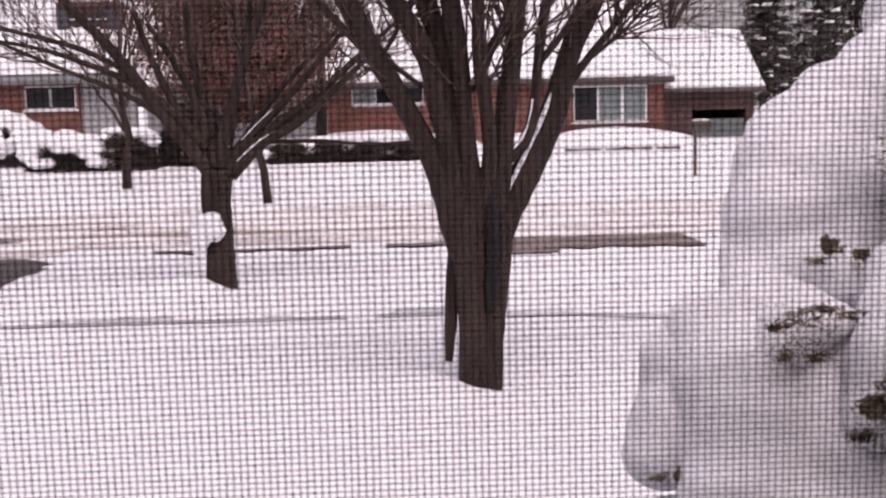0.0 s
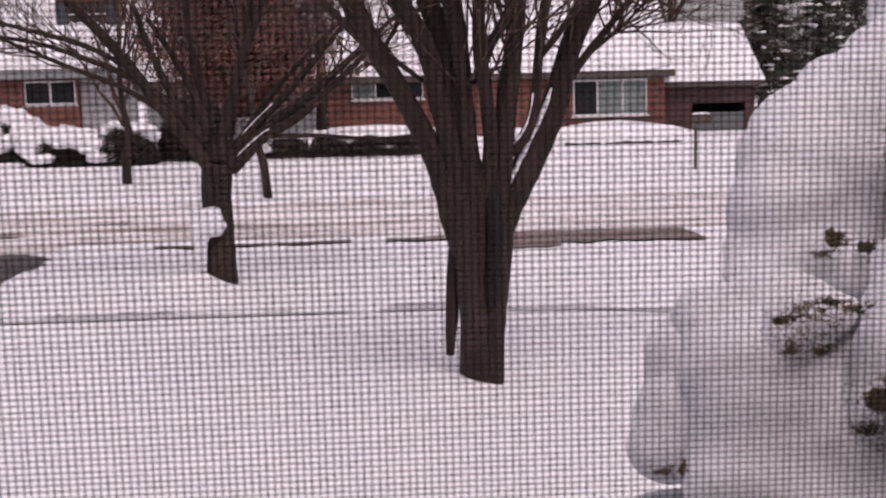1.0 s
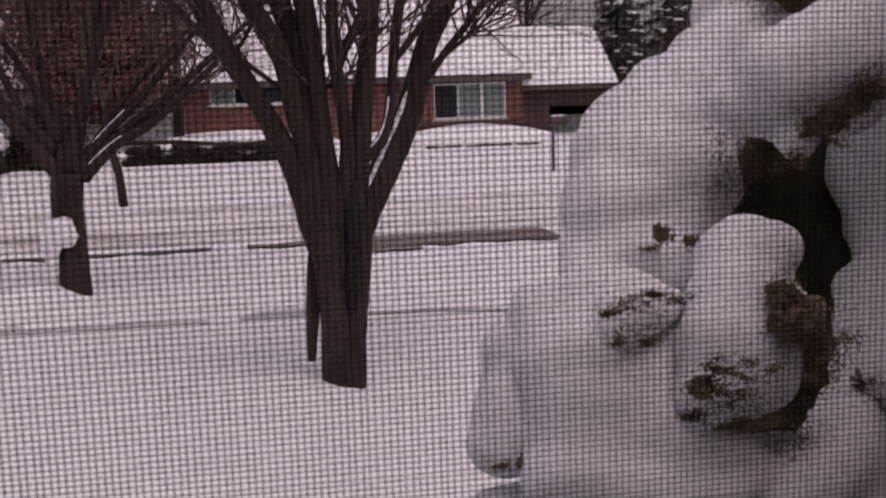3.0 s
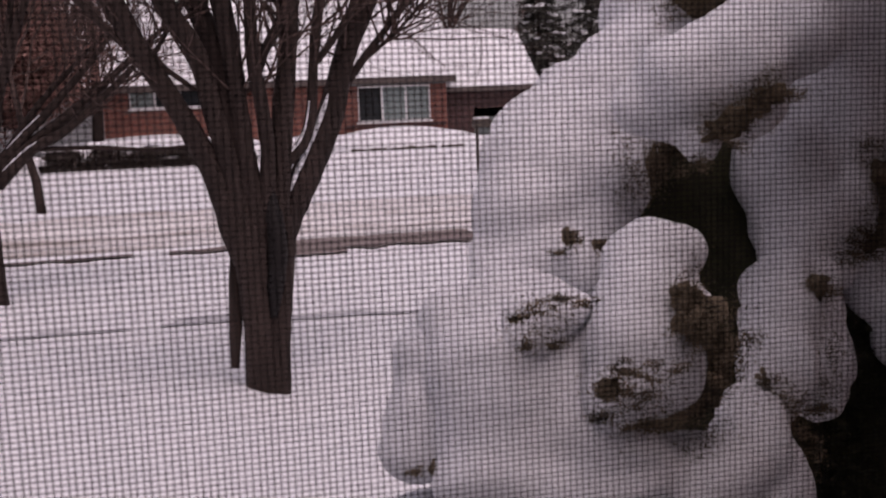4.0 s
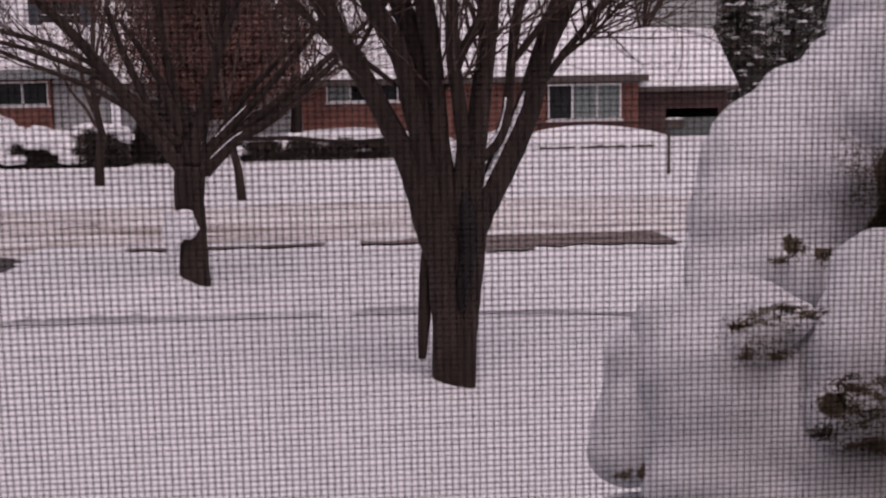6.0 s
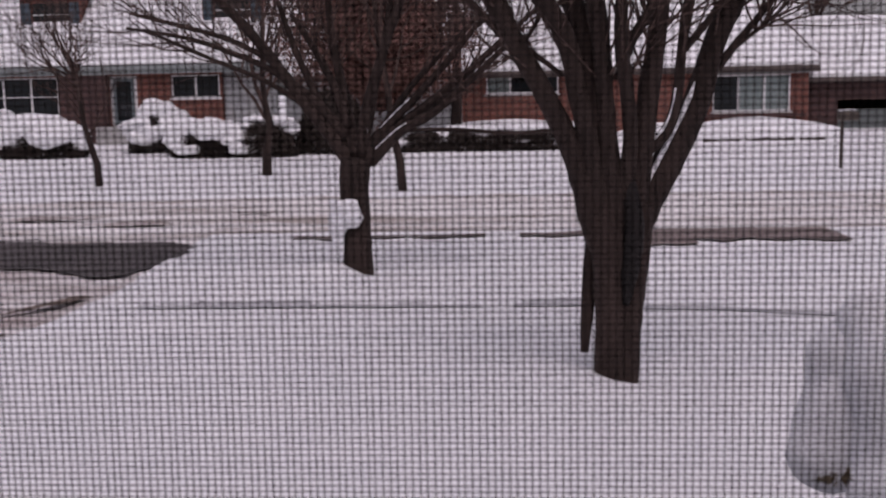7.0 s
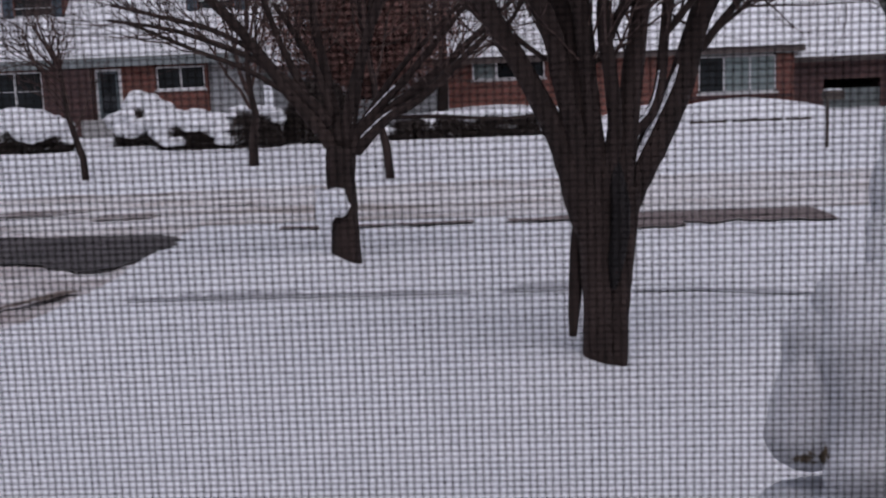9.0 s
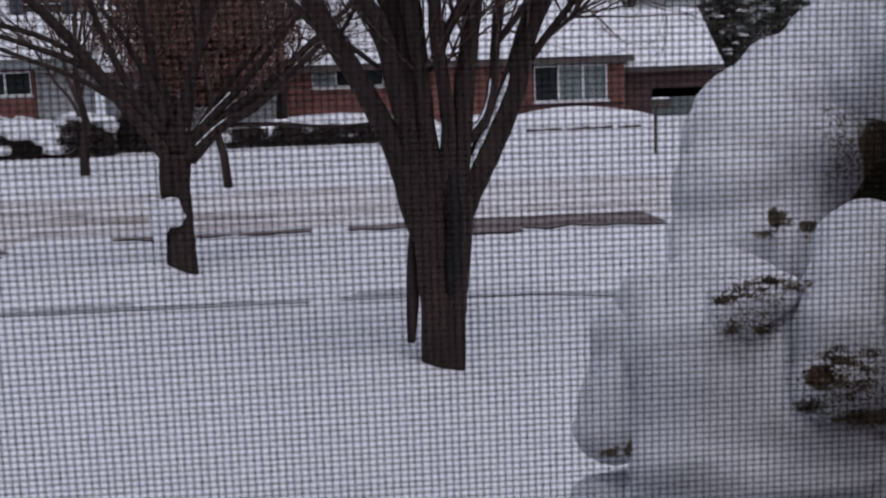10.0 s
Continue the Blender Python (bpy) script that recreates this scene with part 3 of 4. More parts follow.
BIG_TREE["L5c"] = [(1.69, 2.65, 0.039), (1.87, 2.88, 0.034), (2.09, 3.14, 0.029), (2.31, 3.44, 0.024), (2.6, 3.86, 0.015)]
BIG_TREE["L5d"] = [(1.7, 2.72, 0.024), (1.95, 2.91, 0.019), (2.17, 3.09, 0.015), (2.41, 3.35, 0.01)]
BIG_TREE["L1b"] = [(-0.04, 2.83, 0.029), (-0.28, 3.09, 0.034), (-0.51, 3.35, 0.029), (-0.78, 3.73, 0.019)]
BIG_TREE["L1c"] = [(0.04, 2.85, 0.024), (0.16, 2.76, 0.024), (0.35, 2.61, 0.019)]
BIG_TREE["L1d"] = [(-0.01, 2.85, 0.019), (0.09, 2.97, 0.019), (0.22, 3.2, 0.019), (0.35, 3.48, 0.015)]
BIG_TREE["stem"] = [(0.53, 0.22, 0.034), (0.56, 0.57, 0.058), (0.59, 1.07, 0.049), (0.66, 1.46, 0.044)]
# limbs of the street tree: x, z, radius
STREET_TREE = {}
STREET_TREE["trunk"] = [(-2.29, -0.4, 0.225), (-2.305, 0.15, 0.215), (-2.3, 0.5, 0.19), (-2.31, 0.83, 0.195), (-2.33, 1.2, 0.21), (-2.3, 1.62, 0.212)]
STREET_TREE["a"] = [(-2.37, 1.54, 0.11), (-2.62, 1.9, 0.102), (-2.98, 2.37, 0.086), (-3.33, 2.87, 0.079), (-3.71, 3.37, 0.071), (-4.1, 3.79, 0.063), (-4.51, 4.31, 0.047)]
STREET_TREE["b"] = [(-3.4, 2.95, 0.039), (-3.98, 3.26, 0.039), (-4.64, 3.46, 0.031), (-5.37, 3.66, 0.024)]
STREET_TREE["c"] = [(-2.91, 2.29, 0.047), (-3.49, 2.68, 0.039), (-4.23, 3.0, 0.031), (-5.1, 3.4, 0.024)]
STREET_TREE["d"] = [(-2.29, 1.62, 0.11), (-2.38, 2.08, 0.086), (-2.5, 2.7, 0.071), (-2.62, 3.31, 0.055), (-2.67, 3.91, 0.047)]
STREET_TREE["e"] = [(-2.21, 1.61, 0.118), (-2.11, 2.23, 0.086), (-1.88, 2.91, 0.071), (-1.62, 3.59, 0.055), (-1.37, 4.18, 0.039)]
STREET_TREE["f"] = [(-2.18, 1.54, 0.118), (-1.85, 1.88, 0.086), (-1.37, 2.25, 0.071), (-0.82, 2.66, 0.055), (-0.26, 3.15, 0.039), (0.37, 3.7, 0.024)]
STREET_TREE["g"] = [(-2.14, 1.61, 0.079), (-1.77, 1.99, 0.063), (-1.22, 2.25, 0.047), (-0.66, 2.81, 0.039), (-0.18, 3.18, 0.024)]
STREET_TREE["h"] = [(-2.21, 1.65, 0.094), (-1.98, 2.53, 0.055), (-1.79, 3.29, 0.047), (-1.68, 3.89, 0.039)]
STREET_TREE["i"] = [(-2.44, 1.66, 0.079), (-2.75, 2.32, 0.063), (-3.09, 3.09, 0.047), (-3.31, 3.77, 0.039)]
STREET_TREE["j"] = [(-2.13, 1.65, 0.071), (-1.6, 2.45, 0.047), (-1.03, 3.05, 0.031), (-0.56, 3.49, 0.024)]
STREET_TREE["k"] = [(-2.11, 1.54, 0.1), (-1.63, 1.98, 0.075), (-1.16, 2.23, 0.06), (-0.54, 2.75, 0.045), (-0.08, 3.18, 0.03)]
STREET_TREE["l"] = [(-2.19, 1.64, 0.1), (-1.78, 2.1, 0.07), (-1.35, 2.51, 0.055), (-0.84, 3.06, 0.04), (-0.46, 3.5, 0.03)]
STREET_TREE["m"] = [(-1.63, 1.98, 0.03), (-0.85, 1.97, 0.028), (-0.09, 1.91, 0.024), (0.59, 1.96, 0.016)]
STREET_TREE["n"] = [(-2.42, 1.92, 0.09), (-2.88, 2.44, 0.07), (-3.43, 2.84, 0.05), (-3.99, 3.09, 0.04), (-4.63, 3.31, 0.03), (-5.45, 3.46, 0.02)]
STREET_TREE["o"] = [(-2.38, 2.03, 0.08), (-2.6, 2.66, 0.06), (-2.9, 3.21, 0.045), (-3.16, 3.6, 0.03)]


# side limbs and the limbs that bear them
BEARERS = {"L4b": "L4", "L3b": "L3", "L5b": "L4b", "L5c": "L5", "L5d": "L5", "L1b": "L1", "L1c": "L1", "L1d": "L1", "b": "a", "c": "a", "m": "k"}


def paths(spec, y, rnd, spread=0.35, flat=("trunk", "trunk_b")):
    out = {}
    for k, row in spec.items():
        lean = rnd.uniform(-spread, spread) if k not in flat else 0.0
        x0, z0 = row[0][0], row[0][1]
        y0 = y
        if k in BEARERS:
            y0 = min(out[BEARERS[k]][0], key=lambda p: (p.x - x0) ** 2 + (p.z - z0) ** 2).y
        pts = [Vector((x, y0 + lean * max(0.0, z - z0) * 0.6, z)) for x, z, _ in row]
        out[k] = smooth_path(pts, [r for _, _, r in row])
    return out


def snow_strip(parent, pts, radii, a, b, side, rnd, thick=0.35):
    """A line of snow lying on a limb."""
    vs, fs = [], []
    n = len(pts)
    sel = range(int(a * n), max(int(a * n) + 2, int(b * n)))
    p = [pts[i] + Vector((side * radii[i] * 0.55, -radii[i] * 0.7, radii[i] * 0.45)) for i in sel if i < n]
    r = [radii[i] * thick * rnd.uniform(0.6, 1.1) for i in sel if i < n]
    if len(p) > 1:
        r[0] = r[-1] = 0.008
        tube(vs, fs, p, r, 6, 0.5, 3)
        raw("limb_snow", vs, fs, SHRUB_WHITE, parent, "line of snow lying on a limb", smooth=True)


def limbed_tree(name, at, spec, seed, label, group, twig_len, twig_n, twig_r, depth, stuff_name="twig_mass", up=0.3, low=0.0):
    rnd = random.Random(seed)
    t = thing(name, at, label, "tree", group)
    ways = paths(spec, at[1], rnd)
    tv, tf = [], []
    for i, (k, (pts, radii)) in enumerate(ways.items()):
        vs, fs = [], []
        big = max(radii) > 0.1
        tube(vs, fs, pts, radii, 14 if big else 8, 0.10, seed + i)
        raw("trunk" if k.startswith("trunk") else "limb", vs, fs, BARK, t, smooth=True)
        if k in ("trunk", "trunk_b", "stem"):
            continue
        n = len(pts)
        for _ in range(twig_n * (3 if k in ("L5c", "L5d") else 0 if k in ("L1c", "m") else 1)):
            j = int(rnd.uniform(0.45, 1.0) * (n - 1))
            if pts[j].z < low:
                continue
            d = (pts[min(j + 1, n - 1)] - pts[max(j - 1, 0)]).normalized()
            s = Vector((rnd.gauss(0, 1), rnd.gauss(0, 0.8), rnd.gauss(0.2, 0.6))).normalized()
            twigs(tv, tf, rnd, pts[j], (d * 0.8 + s * 0.8).normalized(), twig_len * rnd.uniform(0.5, 1.2), min(radii[j] * 0.6, twig_r), depth, up)
    tw = raw(stuff_name, tv, tf, TWIG, t, "bare fine twigs")
    tw["kind"] = "stuff"
    return t, ways, rnd


big, ways, rnd = limbed_tree("maple_tree", (0.8, 9.54, 0.0), BIG_TREE, 4, "large bare maple with many upright limbs in the snow", "trees", 1.3, 11, 0.013, 2, low=2.5)
for key, a, b, side in (("L5", 0.12, 0.55, -1), ("L4b", 0.0, 0.4, -1), ("L2b", 0.3, 0.5, -1), ("L4", 0.02, 0.2, -1)):
    snow_strip(big, *ways[key], a, b, side, rnd, 0.22)
# black strip laid over the seam between the two stems
vs, fs = [], []
tube(vs, fs, *smooth_path([Vector((x, 9.425, z)) for x, z in [(0.909, 1.773), (0.932, 1.532), (0.952, 1.289), (0.916, 1.0), (0.877, 0.66)]], [0.03, 0.075, 0.085, 0.085, 0.03]), 12, 0.15, 6)
raw("dark_seam", vs, fs, SEAM_BARK, big, "black wet seam where the stems have grown together", smooth=True)
settle(big)

street_tree, ways, rnd = limbed_tree("street_tree", (-2.25, 15.43, 0.0), STREET_TREE, 9, "bare spreading tree with snow clinging to its trunk", "trees", 1.5, 11, 0.013, 2, low=2.2)
for key, a, b, side in (("e", 0.1, 0.95, 1), ("h", 0.15, 0.6, 1), ("k", 0.1, 0.4, -1), ("l", 0.2, 0.5, -1)):
    snow_strip(street_tree, *ways[key], a, b, side, rnd, 0.16)
clump = [((-2.42, 15.22, 0.86), (0.20, 0.12, 0.20)), ((-2.34, 15.2, 0.78), (0.15, 0.11, 0.14)), ((-2.55, 15.22, 0.72), (0.14, 0.1, 0.22)), ((-2.56, 15.24, 0.5), (0.09, 0.08, 0.13))]
for i in range(26):
    h = rnd.uniform(0.66, 1.04)
    clump.append(((-2.44 + rnd.uniform(-0.18, 0.17), 15.21 + rnd.uniform(-0.05, 0.05), h), (rnd.uniform(0.04, 0.08), rnd.uniform(0.06, 0.09), rnd.uniform(0.04, 0.07))))
snow_mesh("trunk_snow", clump, street_tree, rnd, 0.018, "clump of snow stuck to the trunk", wobble=0.15, smooth=9, rough=1.0)
settle(street_tree)


def small_tree(name, at, hgt, r, seed, label, n=9, spread=0.5, fork=0.35, tl=1.0, lean=0.0):
    rnd = random.Random(seed)
    t = thing(name, at, label, "tree", "trees")
    vs, fs = [], []
    base = Vector(at)
    pts = [base + Vector((0, 0, -0.2))]
    for i in range(1, 7):
        pts.append(base + Vector((rnd.gauss(0, 0.04) + lean * hgt * 0.8 * i / 6, rnd.gauss(0, 0.04), hgt * 0.8 * i / 6)))
    radii = [r * (1 - 0.12 * i) for i in range(7)]
    tube(vs, fs, pts, radii, 9, 0.1, seed)
    raw("trunk", vs, fs, BARK, t, smooth=True)
    tv, tf = [], []
    for i in range(n):
        z = hgt * rnd.uniform(fork, 0.8)
        a = rnd.uniform(0, 6.28)
        d = Vector((math.cos(a) * spread, math.sin(a) * spread, rnd.uniform(0.5, 1.1))).normalized()
        twigs(tv, tf, rnd, base + Vector((lean * z, 0, z)), d, hgt * 0.45 * tl, r * 0.4, 3, 0.2, 5)
    tw = raw("twig_mass", tv, tf, TWIG, t, "bare fine branches and twigs")
    tw["kind"] = "stuff"
    return settle(t)


small_tree("young_tree", (-2.97, 28.1, 0.0), 6.0, 0.12, 21, "slim bare young tree on the far verge", lean=-0.14)
small_tree("young_tree", (-7.55, 32.8, 0.12), 5.5, 0.15, 22, "bare young tree beside the shrubs", fork=0.25)
small_tree("young_tree", (-11.76, 30.35, 0.06), 4.4, 0.11, 23, "thin bare sapling in front of the cottage", 16, 0.85, 0.3, 0.85, lean=-0.17)


def leafy_tree(name, at, hgt, r, crown, count, seed, label, material, size=0.22):
    """A tree that has kept its withered leaves: trunk, branches and clumps of leaves."""
    rnd = random.Random(seed)
    t = thing(name, at, label, "tree", "trees")
    base = Vector(at)
    vs, fs = [], []
    pts = [base + Vector((rnd.gauss(0, 0.05), rnd.gauss(0, 0.05), hgt * i / 8 - 0.2)) for i in range(9)]
    tube(vs, fs, pts, [r * (1 - 0.08 * i) for i in range(9)], 9, 0.1, seed)
    raw("trunk", vs, fs, BARK, t, smooth=True)
    places = []
    tv, tf = [], []
    for (cx, cy, cz, rx, ry, rz), n in zip(crown, count):
        for _ in range(n // 60):
            u = Vector((rnd.gauss(0, 0.5), rnd.gauss(0, 0.5), rnd.gauss(0, 0.5)))
            c = base + Vector((cx + u.x * rx, cy + u.y * ry, cz + u.z * rz))
            for _ in range(60):
                places.append(c + Vector((rnd.gauss(0, 0.26), rnd.gauss(0, 0.26), rnd.gauss(0, 0.22))))
        for _ in range(8):
            s = base + Vector((0, 0, rnd.uniform(0.25, 0.8) * hgt))
            e = base + Vector((cx + rnd.gauss(0, 0.4) * rx, cy, cz + rnd.gauss(0, 0.4) * rz))
            twigs(tv, tf, rnd, s, (e - s).normalized(), (e - s).length, r * 0.3, 1, 0.1, 5)
    lv, lf = leaves(rnd, places, size)
    cr = raw("crown", lv, lf, material, t, "clumps of withered brown leaves")
    cr["kind"] = "stuff"
    tw = raw("branch_mass", tv, tf, TWIG, t)
    tw["kind"] = "stuff"
    return settle(t)


leafy_tree("oak_tree", (-2.4, 43.5, 0.35), 9.5, 0.24, [(-3.0, 0, 4.3, 2.9, 2.0, 1.9), (-3.4, 0, 6.3, 3.0, 2, 1.6), (-2.9, 0, 2.7, 1.9, 1.4, 1.0)], (48000, 24000, 14000), 31,
           "tall oak that has kept its withered brown leaves", DEAD_LEAF, 0.15)


def conifer(name, at, hgt, rad, seed, label, snow=True):
    """A conifer: trunk, whorls of drooping sprays and snow lying on them."""
    rnd = random.Random(seed)
    t = thing(name, at, label, "tree", "trees")
    base = Vector(at)
    vs, fs = [], []
    tube(vs, fs, [base + Vector((0, 0, -0.2)), base + Vector((0, 0, hgt * 0.5)), base + Vector((0, 0, hgt))], [0.2, 0.12, 0.02], 8)
    raw("trunk", vs, fs, BARK, t)
    places, caps = [], []
    z = 0.08
    while z < 0.97:
        rr = rad * (1 - z) ** 0.8
        for _ in range(9):
            a = rnd.uniform(0, 6.28)
            ln = rr * rnd.uniform(0.6, 1.1)
            for k in range(150):
                f = rnd.random() ** 0.6
                places.append(base + Vector((math.cos(a) * ln * f + rnd.gauss(0, 0.12), math.sin(a) * ln * f + rnd.gauss(0, 0.12), hgt * z - f * ln * 0.35 + rnd.gauss(0, 0.1))))
            if rnd.random() < 0.6:
                f = rnd.uniform(0.45, 0.9)
                caps.append(((base.x + math.cos(a) * ln * f, base.y + math.sin(a) * ln * f, base.z + hgt * z - f * ln * 0.35 + 0.15), (rnd.uniform(0.12, 0.3), rnd.uniform(0.12, 0.3), 0.08)))
        z += 0.05
    lv, lf = leaves(rnd, places, 0.15)
    cr = raw("crown", lv, lf, FAR_NEEDLE, t, "dark sprays of needles")
    cr["kind"] = "stuff"
    if snow:
        bm = bmesh.new()
        for c, r in caps:
            lump(bm, Vector(c), r, rnd, 0.2, 2)
        s = link("snow_load", bm, SNOW, t, "snow lying on the boughs", True)
        s["kind"] = "stuff"
    return settle(t)


conifer("conifer", (23.2, 59, 0.8), 10.5, 4.0, 45, "broad dark conifer with snow on its boughs")
conifer("conifer", (19.9, 58, 0.8), 8.5, 3.4, 41, "dark conifer with snow on its boughs behind the garage")
conifer("conifer", (26.5, 62, 0.8), 12.0, 4.0, 42, "tall dark conifer with snow on its boughs")
small_tree("bare_tree", (15.5, 60, 0.8), 11.0, 0.22, 43, "bare tree behind the garage roof", 14, 0.5, 0.4)


# ---- snow-capped shrubs and hedge across the street ----
def snowy_shrub(name, at, rx, ry, rz, seed, label, cap=0.5, skirt=(0.0, 0.0), group="snowy shrubs"):
    """Dark evergreen growth under snow: cap is how far down the snow hangs, skirt the stretch of its width where it reaches the ground."""
    rnd = random.Random(seed)
    t = thing(name, at, label, "shrub", group)
    base = Vector(at)

    def top(x, d=0.0):
        return rz * (max(0.06, 1 - abs(x) ** 2.6) ** 0.5) * (1 - 0.25 * d * d) * (1 + 0.22 * noise.noise(Vector((x * 2.1, seed, 1.0))))

    places = []
    for _ in range(int(9000 * rx * rz)):
        x, d = rnd.uniform(-1, 1), rnd.uniform(-1, 1)
        wide = math.sqrt(max(0.05, 1 - x * x * 0.8))
        places.append(base + Vector((x * rx + rnd.gauss(0, 0.05), d * ry * wide, top(x, d) * rnd.random() ** 0.7 * 0.93)))
    lv, lf = leaves(rnd, places, 0.10)
    fo = raw("foliage", lv, lf, HEDGE, t, "dark evergreen foliage")
    fo["kind"] = "stuff"
    lumps = []
    for _ in range(int((10 + 15 * rx) * (1.0 if cap > 0.3 else 0.7))):
        x, d = rnd.uniform(-0.95, 0.95), rnd.uniform(-0.9 if cap > 0.3 else -0.2, 0.5)
        h = top(x, d)
        down = 1.0 if skirt[0] < x < skirt[1] else cap
        z = h * (1 - down * rnd.random() ** 1.6 * max(0.0, -d) * 0.95)
        k = rnd.uniform(0.2, 0.5) * min(1.3, 0.35 + rz * 0.6)
        lumps.append(((base.x + x * rx, base.y + d * ry, base.z + max(0.08, z - 0.1)), (k * 1.2, k, k * rnd.uniform(0.4, 0.65) * (1.0 if cap > 0.3 else 0.6))))
    if cap > 0.08:
        snow_mesh("snow_cap", lumps, t, rnd, 0.055, "thick uneven snow on top", SNOW, 0.18, 5, 6.0)
    return settle(t)


# x, y, half width, half depth, height, how far the snow hangs, where it reaches the ground
SHRUBS = [(-21.9, 41.5, 1.35, 1.0, 1.7, 0.5, (-0.75, 0.3)), (-20.0, 41.4, 1.1, 0.9, 1.65, 0.4, (0, 0)), (-17.8, 40.8, 1.5, 1.0, 1.45, 0.45, (-0.75, -0.35)),
          (-14.0, 42.6, 1.05, 0.8, 1.75, 0.9, (-1, 1)), (-12.4, 41.8, 0.8, 0.7, 1.25, 0.8, (-1, 0.3)), (-11.2, 40.0, 1.35, 0.9, 1.3, 0.4, (-0.6, -0.2)),
          (-9.1, 39.8, 1.0, 0.9, 1.5, 0.25, (0, 0)), (-6.9, 41.0, 1.25, 1.0, 2.6, 0.05, (0, 0))]
for i, (x, y, rx, ry, rz, cap, skirt) in enumerate(SHRUBS):
    snowy_shrub("snowy_shrub", (x, y, rise(y) - 0.06), rx, ry, rz, 60 + i, "rounded evergreen shrub under a thick cap of snow", cap, skirt)
for i, x in enumerate((-3.4, -2.0, -0.6, 0.8, 2.2)):
    snowy_shrub("hedge_shrub", (x, 40.6, rise(40.6) - 0.04), 0.85, 0.6, 0.95, 80 + i, "low clipped hedge shrub with a thin cap of snow", 0.12, (0.0, 0.0), "low hedge")


def bank(name, lumps, seed, label):
    rnd = random.Random(seed)
    bm = bmesh.new()
    for c, r in lumps:
        lump(bm, Vector(c), r, rnd, 0.06)
    ob = link(name, bm, SNOW, None, "", True)
    return tagged(ob, label, "snow", kind="structure")


bank("snow_bank", [((9.2, 44.5, 0.35), (3.6, 1.6, 0.85)), ((6.0, 45, 0.35), (2.5, 1.4, 0.7))], 90, "long rounded bank of snow below the picture window")
bank("snow_bank", [((-0.5, 45.5, 0.35), (4.5, 1.5, 0.95))], 91, "rounded bank of snow behind the low hedge")


# ---- low edging before the snow bank ----
def edging():
    rnd = random.Random(15)
    t = thing("garden_edging", (9.0, 42.6, rise(42.6)), "thin dark line of bare stems along the snow bank", "edging")
    for a, b in ((6.9, 8.3), (8.5, 10.3), (10.5, 11.4)):
        vs, fs = [], []
        pts = [Vector((a + (b - a) * i / 9, 42.6 + rnd.gauss(0, 0.03), rise(42.6) + 0.06 + rnd.gauss(0, 0.015))) for i in range(10)]
        tube(vs, fs, pts, [rnd.uniform(0.03, 0.07) for _ in pts], 6, 0.4, 3)
        raw("stem", vs, fs, POSTWOOD, t, smooth=True)
    return settle(t)


edging()

# ---- roadside post ----
def roadside_post():
    t = thing("mailbox", (9.08, 32.23, 0.1), "dark mailbox on a thin post with snow on top", "mailbox")
    x, y, z = 9.08, 32.23, 0.08
    vs, fs = [], []
    tube(vs, fs, [Vector((x, y, z - 0.1)), Vector((x, y, z + 1.35))], [0.045, 0.045], 8)
    raw("post", vs, fs, POSTWOOD, t)
    bm = bmesh.new()
    box(bm, (x - 0.12, y - 0.25, z + 1.35), (x + 0.42, y + 0.2, z + 1.6), 0.05)
    part("box", bm, POSTWOOD, t)
    bm = bmesh.new()
    lump(bm, Vector((x + 0.15, y, z + 1.63)), (0.26, 0.2, 0.05), random.Random(5))
    part("snow_cap", bm, SNOW, t, "small cap of snow", True)
    return settle(t)


roadside_post()

# ---- snow-laden evergreen outside the window ----
# snow loads of the evergreen: x, y, z, half width, half height
SHRUB_SNOW = {}
SHRUB_SNOW["A"] = [(0.871, 2.3, 2.248, 0.135, 0.115), (0.93, 2.35, 2.342, 0.154, 0.131), (0.971, 2.4, 2.413, 0.163, 0.107), (1.083, 2.45, 2.473, 0.162, 0.115), (1.22, 2.5, 2.549, 0.163, 0.129), (1.342, 2.6, 2.678, 0.171, 0.166), (0.981, 2.27, 2.207, 0.113, 0.076), (1.028, 2.32, 2.288, 0.135, 0.116), (1.103, 2.4, 2.377, 0.127, 0.114), (0.802, 2.28, 2.167, 0.082, 0.05), (0.896, 2.24, 2.166, 0.129, 0.062), (0.85, 2.24, 2.119, 0.135, 0.061), (0.965, 2.2, 2.123, 0.105, 0.08), (1.661, 2.75, 2.907, 0.326, 0.245)]
SHRUB_SNOW["A"] += [(2.108, 2.9, 2.976, 0.454, 0.327), (1.395, 2.55, 2.632, 0.147, 0.132)]
SHRUB_SNOW["D"] = [(1.051, 2.08, 2.469, 0.08, 0.068), (1.122, 2.05, 2.517, 0.108, 0.099), (1.228, 2.06, 2.548, 0.135, 0.111), (1.353, 2.1, 2.605, 0.153, 0.105), (1.536, 2.2, 2.683, 0.167, 0.124), (1.156, 2.05, 2.405, 0.05, 0.064), (1.265, 2.07, 2.463, 0.1, 0.078), (1.098, 2.08, 2.439, 0.062, 0.052)]
SHRUB_SNOW["C"] = [(0.98, 1.92, 2.183, 0.09, 0.084), (1.057, 1.94, 2.191, 0.056, 0.056), (0.946, 1.87, 2.114, 0.094, 0.088), (0.905, 1.83, 2.045, 0.093, 0.09), (0.939, 1.84, 2.01, 0.116, 0.12), (0.869, 1.81, 1.963, 0.071, 0.073), (1.06, 1.93, 2.06, 0.068, 0.079)]
